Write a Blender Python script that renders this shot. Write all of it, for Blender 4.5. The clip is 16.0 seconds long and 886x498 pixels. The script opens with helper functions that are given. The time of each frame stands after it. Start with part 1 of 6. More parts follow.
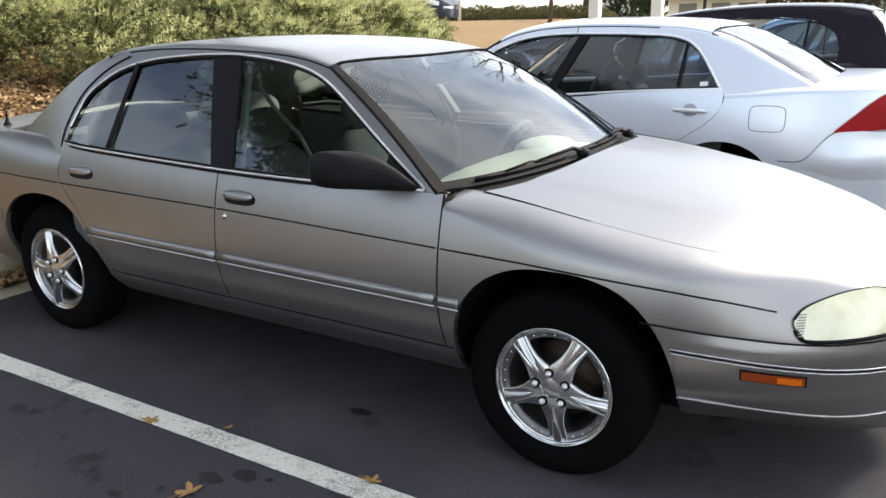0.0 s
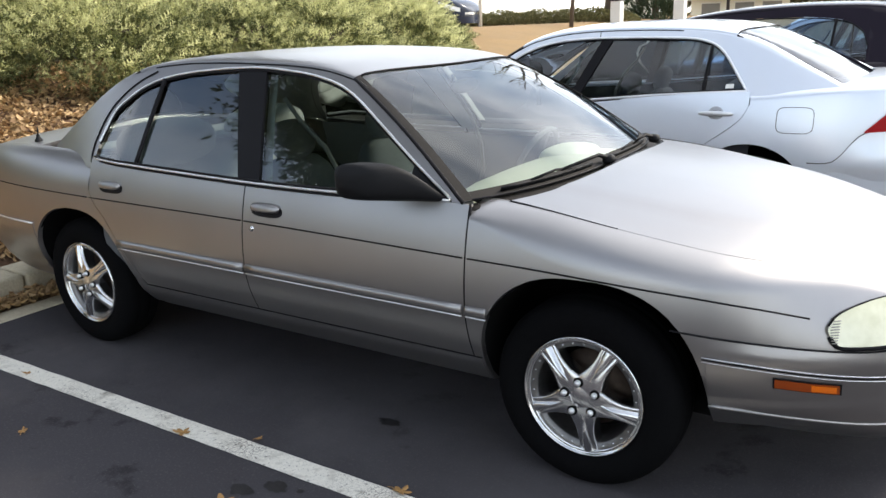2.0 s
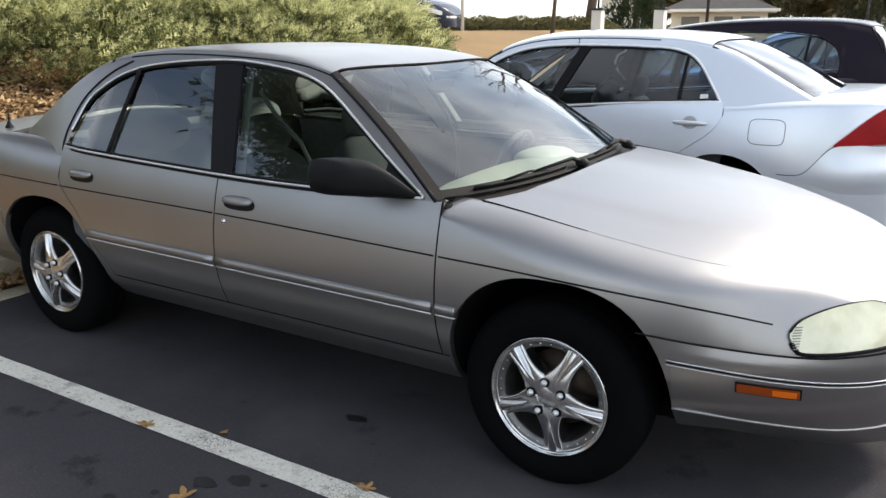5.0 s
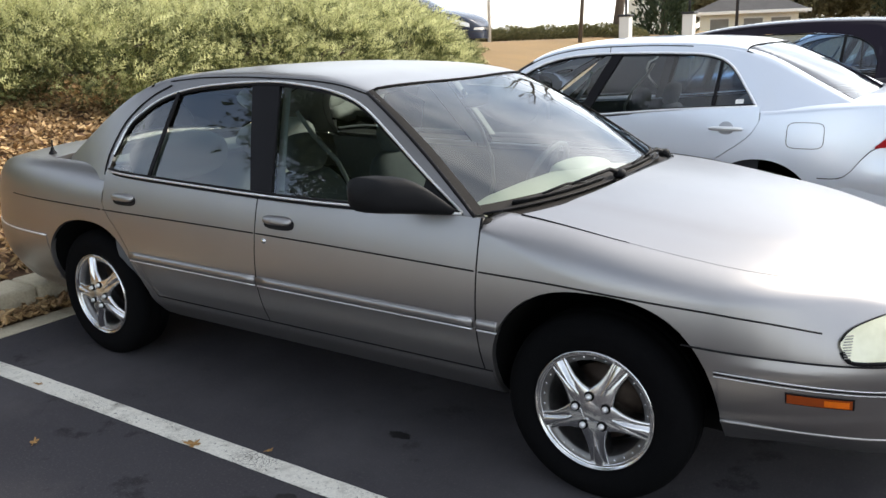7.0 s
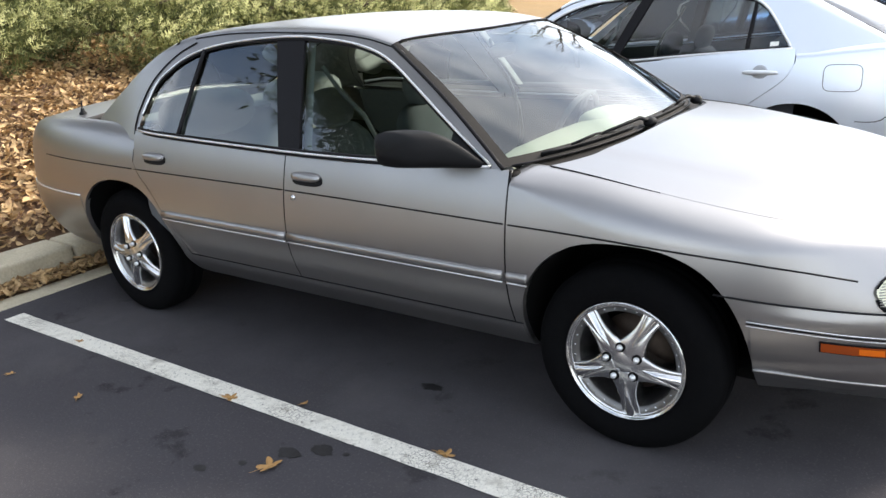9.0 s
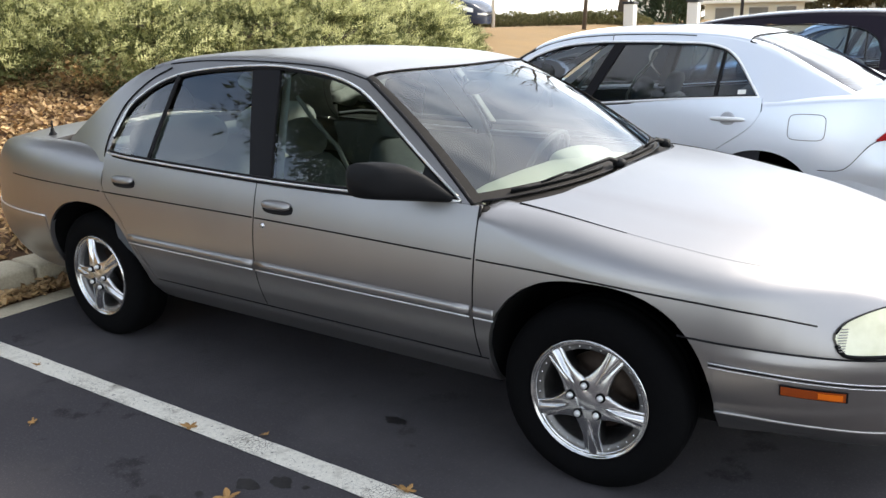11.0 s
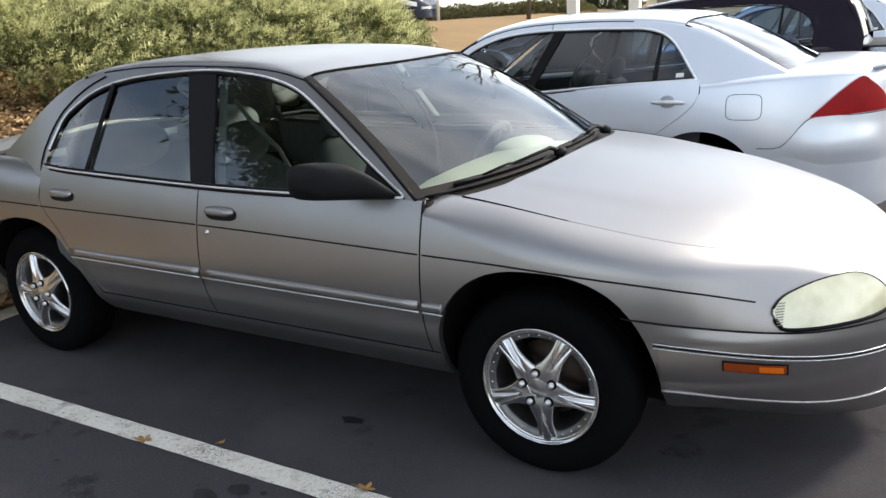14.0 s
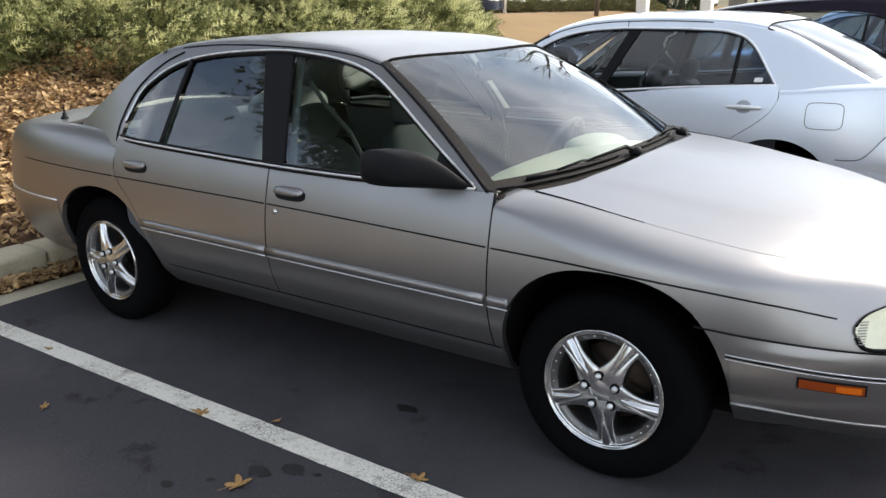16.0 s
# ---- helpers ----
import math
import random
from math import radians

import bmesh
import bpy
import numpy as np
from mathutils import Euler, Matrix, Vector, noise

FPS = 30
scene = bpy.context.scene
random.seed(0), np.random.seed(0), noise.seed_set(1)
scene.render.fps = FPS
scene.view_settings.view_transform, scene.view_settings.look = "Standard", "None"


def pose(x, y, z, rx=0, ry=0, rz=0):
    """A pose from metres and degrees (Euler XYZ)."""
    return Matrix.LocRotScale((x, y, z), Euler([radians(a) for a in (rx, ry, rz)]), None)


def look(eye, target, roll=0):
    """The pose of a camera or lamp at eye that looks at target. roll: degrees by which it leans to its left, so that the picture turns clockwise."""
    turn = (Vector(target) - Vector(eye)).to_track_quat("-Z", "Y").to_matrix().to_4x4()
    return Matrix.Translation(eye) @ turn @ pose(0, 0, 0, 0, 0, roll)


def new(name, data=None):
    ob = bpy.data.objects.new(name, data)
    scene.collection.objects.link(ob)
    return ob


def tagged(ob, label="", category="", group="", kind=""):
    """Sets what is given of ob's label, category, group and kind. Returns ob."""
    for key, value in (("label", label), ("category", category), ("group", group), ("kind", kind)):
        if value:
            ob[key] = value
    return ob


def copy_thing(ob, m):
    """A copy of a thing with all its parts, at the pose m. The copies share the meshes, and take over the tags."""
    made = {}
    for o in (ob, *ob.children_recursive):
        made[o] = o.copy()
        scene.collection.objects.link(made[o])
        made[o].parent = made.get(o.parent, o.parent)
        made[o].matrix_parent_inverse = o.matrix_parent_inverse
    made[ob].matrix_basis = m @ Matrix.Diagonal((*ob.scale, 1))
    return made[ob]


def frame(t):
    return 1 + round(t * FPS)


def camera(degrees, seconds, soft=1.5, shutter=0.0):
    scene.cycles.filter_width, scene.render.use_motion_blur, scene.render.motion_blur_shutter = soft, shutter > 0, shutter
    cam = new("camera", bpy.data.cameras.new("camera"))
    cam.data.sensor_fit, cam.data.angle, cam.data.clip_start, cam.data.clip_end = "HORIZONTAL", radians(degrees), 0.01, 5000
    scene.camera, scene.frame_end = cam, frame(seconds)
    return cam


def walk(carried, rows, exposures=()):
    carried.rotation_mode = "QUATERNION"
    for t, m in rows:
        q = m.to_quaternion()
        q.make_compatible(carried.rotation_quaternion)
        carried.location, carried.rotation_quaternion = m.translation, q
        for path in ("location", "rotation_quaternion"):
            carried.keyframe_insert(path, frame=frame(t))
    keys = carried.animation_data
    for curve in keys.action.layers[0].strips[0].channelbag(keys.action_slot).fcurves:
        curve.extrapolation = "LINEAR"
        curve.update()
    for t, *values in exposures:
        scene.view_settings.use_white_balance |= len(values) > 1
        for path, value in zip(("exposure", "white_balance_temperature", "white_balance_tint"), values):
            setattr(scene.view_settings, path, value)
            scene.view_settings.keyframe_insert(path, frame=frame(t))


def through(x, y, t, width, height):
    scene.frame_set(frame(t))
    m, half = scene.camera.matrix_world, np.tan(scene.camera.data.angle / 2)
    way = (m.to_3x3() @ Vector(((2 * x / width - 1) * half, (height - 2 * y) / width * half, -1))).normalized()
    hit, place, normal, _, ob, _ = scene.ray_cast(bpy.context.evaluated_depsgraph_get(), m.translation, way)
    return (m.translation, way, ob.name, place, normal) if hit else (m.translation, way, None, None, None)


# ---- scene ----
cam = camera(57.81, 16.0)
# seconds, place of the lens, heading, pitch and lean of the hand-held camera
ROWS = [
    (0, 2.357, -3.128, 1.535, 31.82, -16.25, -0.95),
    (0.5, 2.350, -3.131, 1.538, 31.81, -16.58, -0.75),
    (1, 2.344, -3.133, 1.538, 32.68, -16.60, -0.71),
    (1.5, 2.349, -3.128, 1.551, 33.32, -15.46, -2.10),
    (2, 2.347, -3.127, 1.550, 33.61, -15.82, -2.25),
    (2.5, 2.354, -3.141, 1.551, 35.15, -16.21, -2.17),
    (3, 2.370, -3.142, 1.548, 35.22, -15.70, -3.09),
    (3.5, 2.381, -3.139, 1.549, 35.10, -15.72, -2.36),
    (4, 2.383, -3.138, 1.539, 32.66, -14.24, -0.40),
    (4.2, 2.374, -3.135, 1.538, 32.16, -15.36, 0.33),
    (6.3, 2.365, -3.129, 1.526, 31.45, -15.45, -1.18),
    (6.5, 2.363, -3.137, 1.534, 32.97, -14.79, -1.53),
    (7, 2.343, -3.143, 1.550, 34.15, -14.79, -2.13),
    (7.5, 2.342, -3.129, 1.547, 33.39, -18.00, -0.56),
    (8, 2.335, -3.128, 1.549, 33.74, -18.93, -1.15),
    (8.5, 2.337, -3.128, 1.549, 34.43, -18.92, -1.53),
    (9, 2.342, -3.139, 1.556, 36.52, -18.12, -3.81),
    (9.5, 2.356, -3.159, 1.549, 37.45, -17.60, -1.29),
    (9.7, 2.350, -3.150, 1.545, 34.84, -17.38, -0.68),
    (11.8, 2.355, -3.129, 1.561, 33.71, -15.40, -2.11),
    (12, 2.360, -3.120, 1.561, 32.82, -16.01, -2.80),
    (12.5, 2.363, -3.123, 1.556, 30.44, -15.55, -2.91),
    (13, 2.379, -3.116, 1.559, 30.47, -15.93, -3.64),
    (13.5, 2.378, -3.109, 1.555, 29.48, -16.59, -3.62),
    (14, 2.394, -3.120, 1.561, 31.19, -16.34, -3.61),
    (14.5, 2.390, -3.122, 1.571, 32.63, -15.13, -3.46),
    (15, 2.367, -3.112, 1.564, 31.28, -15.53, -2.61),
    (15.5, 2.336, -3.107, 1.556, 31.91, -16.01, -1.40),
    (16, 2.322, -3.129, 1.553, 34.88, -16.74, -1.02),
]
EXPO = ((0, -0.13), (2.5, -0.08), (3.2, 0), (3.5, 0.02), (4, -0.22), (6.5, -0.35), (7.2, -0.15), (8, 0), (8.5, 0.18), (9, 0.20), (9.5, 0.27), (12, -0.26), (13, -0.31), (14, -0.30), (15, -0.23), (16, -0.28))
# stops and white balance of the phone's automatic exposure
EXPOSURES = [(t, 2.07 + d, 6600, 9) for t, d in EXPO]
walk(cam, [(t, pose(x, y, z, 90 + pitch, 0, heading) @ pose(0, 0, 0, 0, 0, lean)) for t, x, y, z, heading, pitch, lean in ROWS], EXPOSURES)

# ---- light ----
SUN_ELEV, SUN_DIR = 38.0, Vector((0.66, 1.0, 0))
world = bpy.data.worlds.new("sky")
scene.world = world
world.use_nodes = True
wn = world.node_tree.nodes
sky = wn.new("ShaderNodeTexSky")
sky.sky_type, sky.sun_disc = "NISHITA", False
sky.sun_elevation = radians(SUN_ELEV)
sky.sun_rotation = math.atan2(SUN_DIR.x, SUN_DIR.y)
sky.air_density, sky.dust_density, sky.ozone_density = 1.0, 1.2, 1.0
wn["Background"].inputs["Strength"].default_value = 0.12
# thin cloud: most of the blue and of the sun's glow is veiled in white
veil = wn.new("ShaderNodeMix")
veil.data_type, veil.inputs["Factor"].default_value = "RGBA", 0.66
cloud, density = wn.new("ShaderNodeTexNoise"), wn.new("ShaderNodeValToRGB")
cloud.inputs["Scale"].default_value, cloud.inputs["Detail"].default_value, cloud.inputs["Roughness"].default_value = 3.4, 6, 0.55
density.color_ramp.elements[0].position, density.color_ramp.elements[1].position = 0.33, 0.64
density.color_ramp.elements[0].color, density.color_ramp.elements[1].color = (0.20, 0.26, 0.36, 1), (1.52, 1.52, 1.50, 1)
# the cloud is brightest round the veiled sun and dull away from it
way, toward, near_sun, glow, brighten = (wn.new("ShaderNode" + k) for k in ("TexCoord", "VectorMath", "Math", "MapRange", "VectorMath"))
sun_from = SUN_DIR.normalized() * math.cos(radians(SUN_ELEV)) + Vector((0, 0, math.sin(radians(SUN_ELEV))))
toward.operation, toward.inputs[1].default_value = "DOT_PRODUCT", sun_from
near_sun.operation, near_sun.inputs[1].default_value, near_sun.use_clamp = "POWER", 1.7, True
glow.inputs["To Min"].default_value, glow.inputs["To Max"].default_value = 2.2, 6.0
brighten.operation = "SCALE"
# haze: the sky pales towards the horizon
split, haze, hazed = (wn.new("ShaderNode" + k) for k in ("SeparateXYZ", "MapRange", "Math"))
haze.inputs["From Min"].default_value, haze.inputs["From Max"].default_value = 0.20, 0.56
haze.inputs["To Min"].default_value, haze.inputs["To Max"].default_value = 1.62, 0.95
hazed.operation = "MULTIPLY"
for a, b in ((way.outputs["Generated"], cloud.inputs["Vector"]), (way.outputs["Generated"], toward.inputs[0]), (toward.outputs["Value"], near_sun.inputs[0]),
             (near_sun.outputs[0], glow.inputs["Value"]), (way.outputs["Generated"], split.inputs[0]), (split.outputs["Z"], haze.inputs["Value"]),
             (glow.outputs["Result"], hazed.inputs[0]), (haze.outputs["Result"], hazed.inputs[1]), (hazed.outputs[0], brighten.inputs["Scale"]), (cloud.outputs["Fac"], density.inputs[0]),
             (density.outputs["Color"], brighten.inputs[0]), (brighten.outputs["Vector"], veil.inputs["B"]), (sky.outputs["Color"], veil.inputs["A"]),
             (veil.outputs["Result"], wn["Background"].inputs["Color"])):
    world.node_tree.links.new(a, b)
sun = new("sun", bpy.data.lights.new("sun", "SUN"))
sun.data.energy, sun.data.angle, sun.data.color = 1.3, radians(12), (1.0, 0.91, 0.78)
sun.matrix_world = look(sun_from * 50, (0, 0, 0))


# ---- materials ----
def material(name, color, rough=0.6, metal=0.0, grain=0.0, grain_scale=40.0, patch=0.0, patch_scale=2.0, bump=0.0,
             bump_scale=120.0, coat=0.0, spec=0.5, tint=None, rough_var=0.0, vary=0.0):
    """A principled surface with variation at two scales, a fine relief and, if asked, a change from piece to piece."""
    m = bpy.data.materials.new(name)
    m.use_nodes = True
    n, l = m.node_tree.nodes, m.node_tree.links
    b = n["Principled BSDF"]
    b.inputs["Roughness"].default_value, b.inputs["Metallic"].default_value = rough, metal
    b.inputs["Coat Weight"].default_value, b.inputs["Coat Roughness"].default_value = coat, 0.04
    b.inputs["Specular IOR Level"].default_value = spec
    co = n.new("ShaderNodeTexCoord").outputs["Object"]
    base = n.new("ShaderNodeRGB")
    base.outputs[0].default_value = (*color, 1)
    out = base.outputs[0]

    def noise_tex(scale, detail=4):
        t = n.new("ShaderNodeTexNoise")
        t.inputs["Scale"].default_value, t.inputs["Detail"].default_value = scale, detail
        l.new(co, t.inputs["Vector"])
        return t.outputs["Fac"]

    def blend(fac, other, amount, lo, hi):
        nonlocal out
        r = n.new("ShaderNodeMapRange")
        r.inputs["From Min"].default_value, r.inputs["From Max"].default_value = lo, hi
        r.inputs["To Max"].default_value = amount
        l.new(fac, r.inputs["Value"])
        mix = n.new("ShaderNodeMix")
        mix.data_type = "RGBA"
        l.new(r.outputs["Result"], mix.inputs["Factor"])
        l.new(out, mix.inputs["A"])
        mix.inputs["B"].default_value = (*other, 1)
        out = mix.outputs["Result"]

    dark = tint or tuple(c * 0.45 for c in color)
    if grain:
        blend(noise_tex(grain_scale, 6), dark, grain, 0.35, 0.7)
    if patch:
        blend(noise_tex(patch_scale, 5), dark, patch, 0.4, 0.7)
    if vary:
        info = n.new("ShaderNodeObjectInfo")
        blend(info.outputs["Random"], tuple(min(1, c * 1.5) for c in color), vary, 0, 1)
    l.new(out, b.inputs["Base Color"])
    if rough_var:
        r = n.new("ShaderNodeMapRange")
        r.inputs["To Min"].default_value, r.inputs["To Max"].default_value = rough - rough_var, rough + rough_var
        l.new(noise_tex(patch_scale * 1.7), r.inputs["Value"])
        l.new(r.outputs["Result"], b.inputs["Roughness"])
    if bump:
        bp = n.new("ShaderNodeBump")
        bp.inputs["Strength"].default_value, bp.inputs["Distance"].default_value = bump, 0.01
        l.new(noise_tex(bump_scale, 8), bp.inputs["Height"])
        l.new(bp.outputs["Normal"], b.inputs["Normal"])
    return m


def glass_material(name, tint, gloss=1.0, ior=1.55, rough=0.015):
    """Thin tinted pane: clear through, with mirror reflections that rise at grazing angles."""
    m = bpy.data.materials.new(name)
    m.use_nodes = True
    n, l = m.node_tree.nodes, m.node_tree.links
    n.remove(n["Principled BSDF"])
    tr, gl, mix, fr = (n.new("ShaderNode" + k) for k in ("BsdfTransparent", "BsdfGlossy", "MixShader", "Fresnel"))
    tr.inputs["Color"].default_value = (*tint, 1)
    gl.inputs["Roughness"].default_value = rough
    gl.inputs["Color"].default_value = (gloss, gloss, gloss, 1)
    fr.inputs["IOR"].default_value = ior
    l.new(fr.outputs[0], mix.inputs[0])
    l.new(tr.outputs[0], mix.inputs[1])
    l.new(gl.outputs[0], mix.inputs[2])
    l.new(mix.outputs[0], n["Material Output"].inputs[0])
    return m


def leaf_material(name, color, other, rough=0.6, through=0.25):
    """Foliage that changes from leaf to leaf and lets some light through."""
    m = bpy.data.materials.new(name)
    m.use_nodes = True
    n, l = m.node_tree.nodes, m.node_tree.links
    b = n["Principled BSDF"]
    geo, ramp = n.new("ShaderNodeNewGeometry"), n.new("ShaderNodeValToRGB")
    ramp.color_ramp.elements[0].color, ramp.color_ramp.elements[1].color = (*color, 1), (*other, 1)
    l.new(geo.outputs["Random Per Island"], ramp.inputs[0])
    l.new(ramp.outputs[0], b.inputs["Base Color"])
    b.inputs["Roughness"].default_value = rough
    tl, mix = n.new("ShaderNodeBsdfTranslucent"), n.new("ShaderNodeMixShader")
    l.new(ramp.outputs[0], tl.inputs["Color"])
    mix.inputs[0].default_value = through
    l.new(b.outputs[0], mix.inputs[1])
    l.new(tl.outputs[0], mix.inputs[2])
    l.new(mix.outputs[0], n["Material Output"].inputs[0])
    return m


PAINT_PEWTER = material("pewter_metallic_paint", (0.350, 0.337, 0.334), 0.35, 0.94, grain=0.10, grain_scale=900, patch=0.10,
                        patch_scale=3, coat=0.06, rough_var=0.03)
PAINT_SILVER = material("silver_metallic_paint", (0.76, 0.80, 0.87), 0.32, 0.5, grain=0.06, grain_scale=900, patch=0.05, coat=0.8)
PAINT_PLUM = material("dark_plum_paint", (0.009, 0.005, 0.011), 0.22, 0.0, spec=0.22, grain=0.1, grain_scale=900, coat=0.0)
PAINT_NAVY = material("dark_blue_paint", (0.018, 0.026, 0.050), 0.25, 0.0, spec=0.5, grain=0.1, grain_scale=900, coat=0.0)
BLACK_PLASTIC = material("black_plastic", (0.008, 0.008, 0.009), 0.6, spec=0.18, grain=0.3, grain_scale=300, bump=0.15, bump_scale=700)
GLOSS_BLACK = material("satin_black_trim", (0.010, 0.0095, 0.011), 0.45, spec=0.1, patch=0.2)
COWL_PLASTIC = material("dusty_cowl_plastic", (0.026, 0.023, 0.021), 0.7, spec=0.12, grain=0.4, grain_scale=160, patch=0.4, patch_scale=8)
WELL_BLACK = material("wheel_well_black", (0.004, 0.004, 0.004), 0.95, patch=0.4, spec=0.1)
RUBBER = material("tyre_rubber", (0.0045, 0.0045, 0.005), 0.85, spec=0.05, grain=0.35, grain_scale=60, bump=0.2, bump_scale=200)
CHROME = material("worn_chrome", (0.72, 0.72, 0.72), 0.20, 1.0, grain=0.12, grain_scale=90, patch=0.15, patch_scale=14, rough_var=0.05)
CHROME_DULL = material("brushed_chrome_face", (0.88, 0.88, 0.89), 0.36, 0.8, grain=0.15, grain_scale=120, patch=0.2, patch_scale=18, rough_var=0.08)
WHEEL_SILVER = material("satin_wheel_silver", (0.76, 0.76, 0.77), 0.22, 1.0, grain=0.15, grain_scale=150, patch=0.2, patch_scale=20, rough_var=0.06)
RING_GREY = material("dull_ring_metal", (0.20, 0.195, 0.19), 0.4, 0.9, patch=0.4, patch_scale=30)
BRAKE = material("rusty_brake_steel", (0.09, 0.065, 0.05), 0.6, 0.7, grain=0.5, grain_scale=40)
GLASS_SIDE = glass_material("tinted_side_glass", (0.54, 0.66, 0.63), ior=2.1)
GLASS_DARK = glass_material("dark_tinted_glass", (0.58, 0.69, 0.80), ior=1.70)
GLASS_FRONT = glass_material("windscreen_glass", (0.60, 0.71, 0.70), ior=1.66, rough=0.02)
LAMP_LENS = material("hazed_lamp_lens", (0.74, 0.73, 0.55), 0.15, patch=0.75, patch_scale=9, coat=0.5, tint=(0.46, 0.45, 0.27))
AMBER = material("amber_lens", (0.26, 0.040, 0.001), 0.25, patch=0.4, patch_scale=12, coat=0.3, tint=(0.25, 0.05, 0.0))
AMBER_BRIGHT = material("bright_amber_lens", (0.75, 0.15, 0.003), 0.2, patch=0.2, patch_scale=30, coat=0.3)
RED_LENS = material("red_lamp_lens", (0.34, 0.004, 0.008), 0.3, patch=0.5, patch_scale=9, spec=0.12, coat=0.03, tint=(0.16, 0.002, 0.004))
SEAT_CLOTH = material("light_grey_seat_cloth", (0.34, 0.345, 0.34), 0.9, grain=0.25, grain_scale=120, bump=0.3, bump_scale=400)
BELT_WEB = material("grey_belt_webbing", (0.16, 0.16, 0.15), 0.8, grain=0.2)
FRONT_CLOTH = material("dark_grey_front_seat_cloth", (0.13, 0.14, 0.155), 0.9, grain=0.3, grain_scale=120)
DASH = material("dashboard_plastic", (0.56, 0.57, 0.45), 0.6, grain=0.2, grain_scale=200)
TRIM_GREY = material("mid_grey_trim", (0.10, 0.107, 0.118), 0.8, grain=0.25, grain_scale=150)
DARK_CLOTH = material("dark_blue_grey_interior", (0.035, 0.037, 0.045), 0.9, grain=0.3)
ASPHALT = material("sealed_asphalt", (0.066, 0.0635, 0.0695), 0.92, spec=0.04, grain=0.55, grain_scale=150, patch=0.45, patch_scale=1.3, bump=0.6,
                   bump_scale=380, tint=(0.056, 0.051, 0.055), rough_var=0.08)
CONCRETE = material("kerb_concrete", (0.50, 0.44, 0.32), 0.85, grain=0.35, grain_scale=70, patch=0.35, patch_scale=5, bump=0.4, bump_scale=160)
MULCH = material("leafy_mulch_soil", (0.13, 0.070, 0.036), 0.95, grain=0.6, grain_scale=26, patch=0.5, patch_scale=3, bump=0.9, bump_scale=60)
DRY_GRASS = material("dormant_grass", (0.27, 0.165, 0.062), 0.95, grain=0.35, grain_scale=18, patch=0.4, patch_scale=0.6, bump=0.5, bump_scale=60,
                     tint=(0.17, 0.115, 0.055))
WHITE_WALL = material("cream_render", (0.82, 0.78, 0.66), 0.9, grain=0.05, patch=0.08, patch_scale=0.4)
ROOF_GREY = material("grey_shingle", (0.085, 0.08, 0.078), 0.9, grain=0.4, grain_scale=12, patch=0.3)
BARK = material("bark", (0.13, 0.10, 0.075), 0.9, grain=0.5, grain_scale=30, bump=0.6, bump_scale=50)
WHITE_PAINT = material("white_post_paint", (0.8, 0.79, 0.75), 0.6, patch=0.1)
DARK_METAL = material("dark_painted_metal", (0.03, 0.03, 0.035), 0.5, 0.3)
JUNIPER = leaf_material("juniper_sprays", (0.26, 0.27, 0.11), (0.74, 0.73, 0.38), 0.8, 0.5)
# darker needle colour that stands in for shade inside the junipers
SHADED_NEEDLES = leaf_material("shade_dark_juniper_needles", (0.05, 0.065, 0.024), (0.22, 0.23, 0.085), 0.8, 0.15)
EVERGREEN = leaf_material("evergreen_leaves", (0.02, 0.04, 0.015), (0.07, 0.09, 0.035), 0.6, 0.15)
WOODLAND = leaf_material("woodland_foliage", (0.13, 0.11, 0.05), (0.34, 0.29, 0.14), 0.8, 0.3)
HEDGE = leaf_material("clipped_hedge_leaves", (0.09, 0.085, 0.035), (0.24, 0.22, 0.09), 0.8, 0.25)
OIL = material("old_oil_stain", (0.013, 0.012, 0.012), 0.55, spec=0.3, grain=0.5, grain_scale=120, patch=0.5, patch_scale=20, tint=(0.03, 0.028, 0.029))
DULL_PANE = material("dusty_far_pane", (0.22, 0.21, 0.19), 0.4, patch=0.3)
DRY_LEAF = material("dry_oak_leaf", (0.36, 0.20, 0.065), 0.7, grain=0.4, grain_scale=90, patch=0.3, patch_scale=30)
LITTER = leaf_material("fallen_oak_leaves", (0.18, 0.10, 0.042), (0.58, 0.40, 0.20), 0.75, 0.1)


def stained(m, color, scale, lo, hi, amount, seed):
    """Adds blotches with a ragged rim to a material."""
    n, l = m.node_tree.nodes, m.node_tree.links
    b = n["Principled BSDF"]
    old = b.inputs["Base Color"].links[0].from_socket
    co, mp, tex, r, mix = (n.new("ShaderNode" + k) for k in ("TexCoord", "Mapping", "TexNoise", "MapRange", "Mix"))
    mp.inputs["Location"].default_value = (seed, seed * 2.7, 0)
    l.new(co.outputs["Object"], mp.inputs["Vector"])
    l.new(mp.outputs["Vector"], tex.inputs["Vector"])
    tex.inputs["Scale"].default_value, tex.inputs["Detail"].default_value, tex.inputs["Roughness"].default_value = scale, 8, 0.62
    r.inputs["From Min"].default_value, r.inputs["From Max"].default_value, r.inputs["To Max"].default_value = lo, hi, amount
    l.new(tex.outputs["Fac"], r.inputs["Value"])
    mix.data_type = "RGBA"
    l.new(r.outputs["Result"], mix.inputs["Factor"])
    l.new(old, mix.inputs["A"])
    mix.inputs["B"].default_value = (*color, 1)
    l.new(mix.outputs["Result"], b.inputs["Base Color"])


stained(ASPHALT, (0.020, 0.019, 0.020), 3.2, 0.60, 0.66, 0.6, 3.0)
stained(ASPHALT, (0.082, 0.076, 0.077), 2.1, 0.56, 0.70, 0.55, 8.0)
stained(ASPHALT, (0.11, 0.10, 0.10), 95, 0.57, 0.62, 0.5, 7.0)
stained(ASPHALT, (0.118, 0.112, 0.117), 0.8, 0.46, 0.70, 0.55, 12.0)
stained(ASPHALT, (0.11, 0.10, 0.09), 30, 0.68, 0.72, 0.5, 5.0)


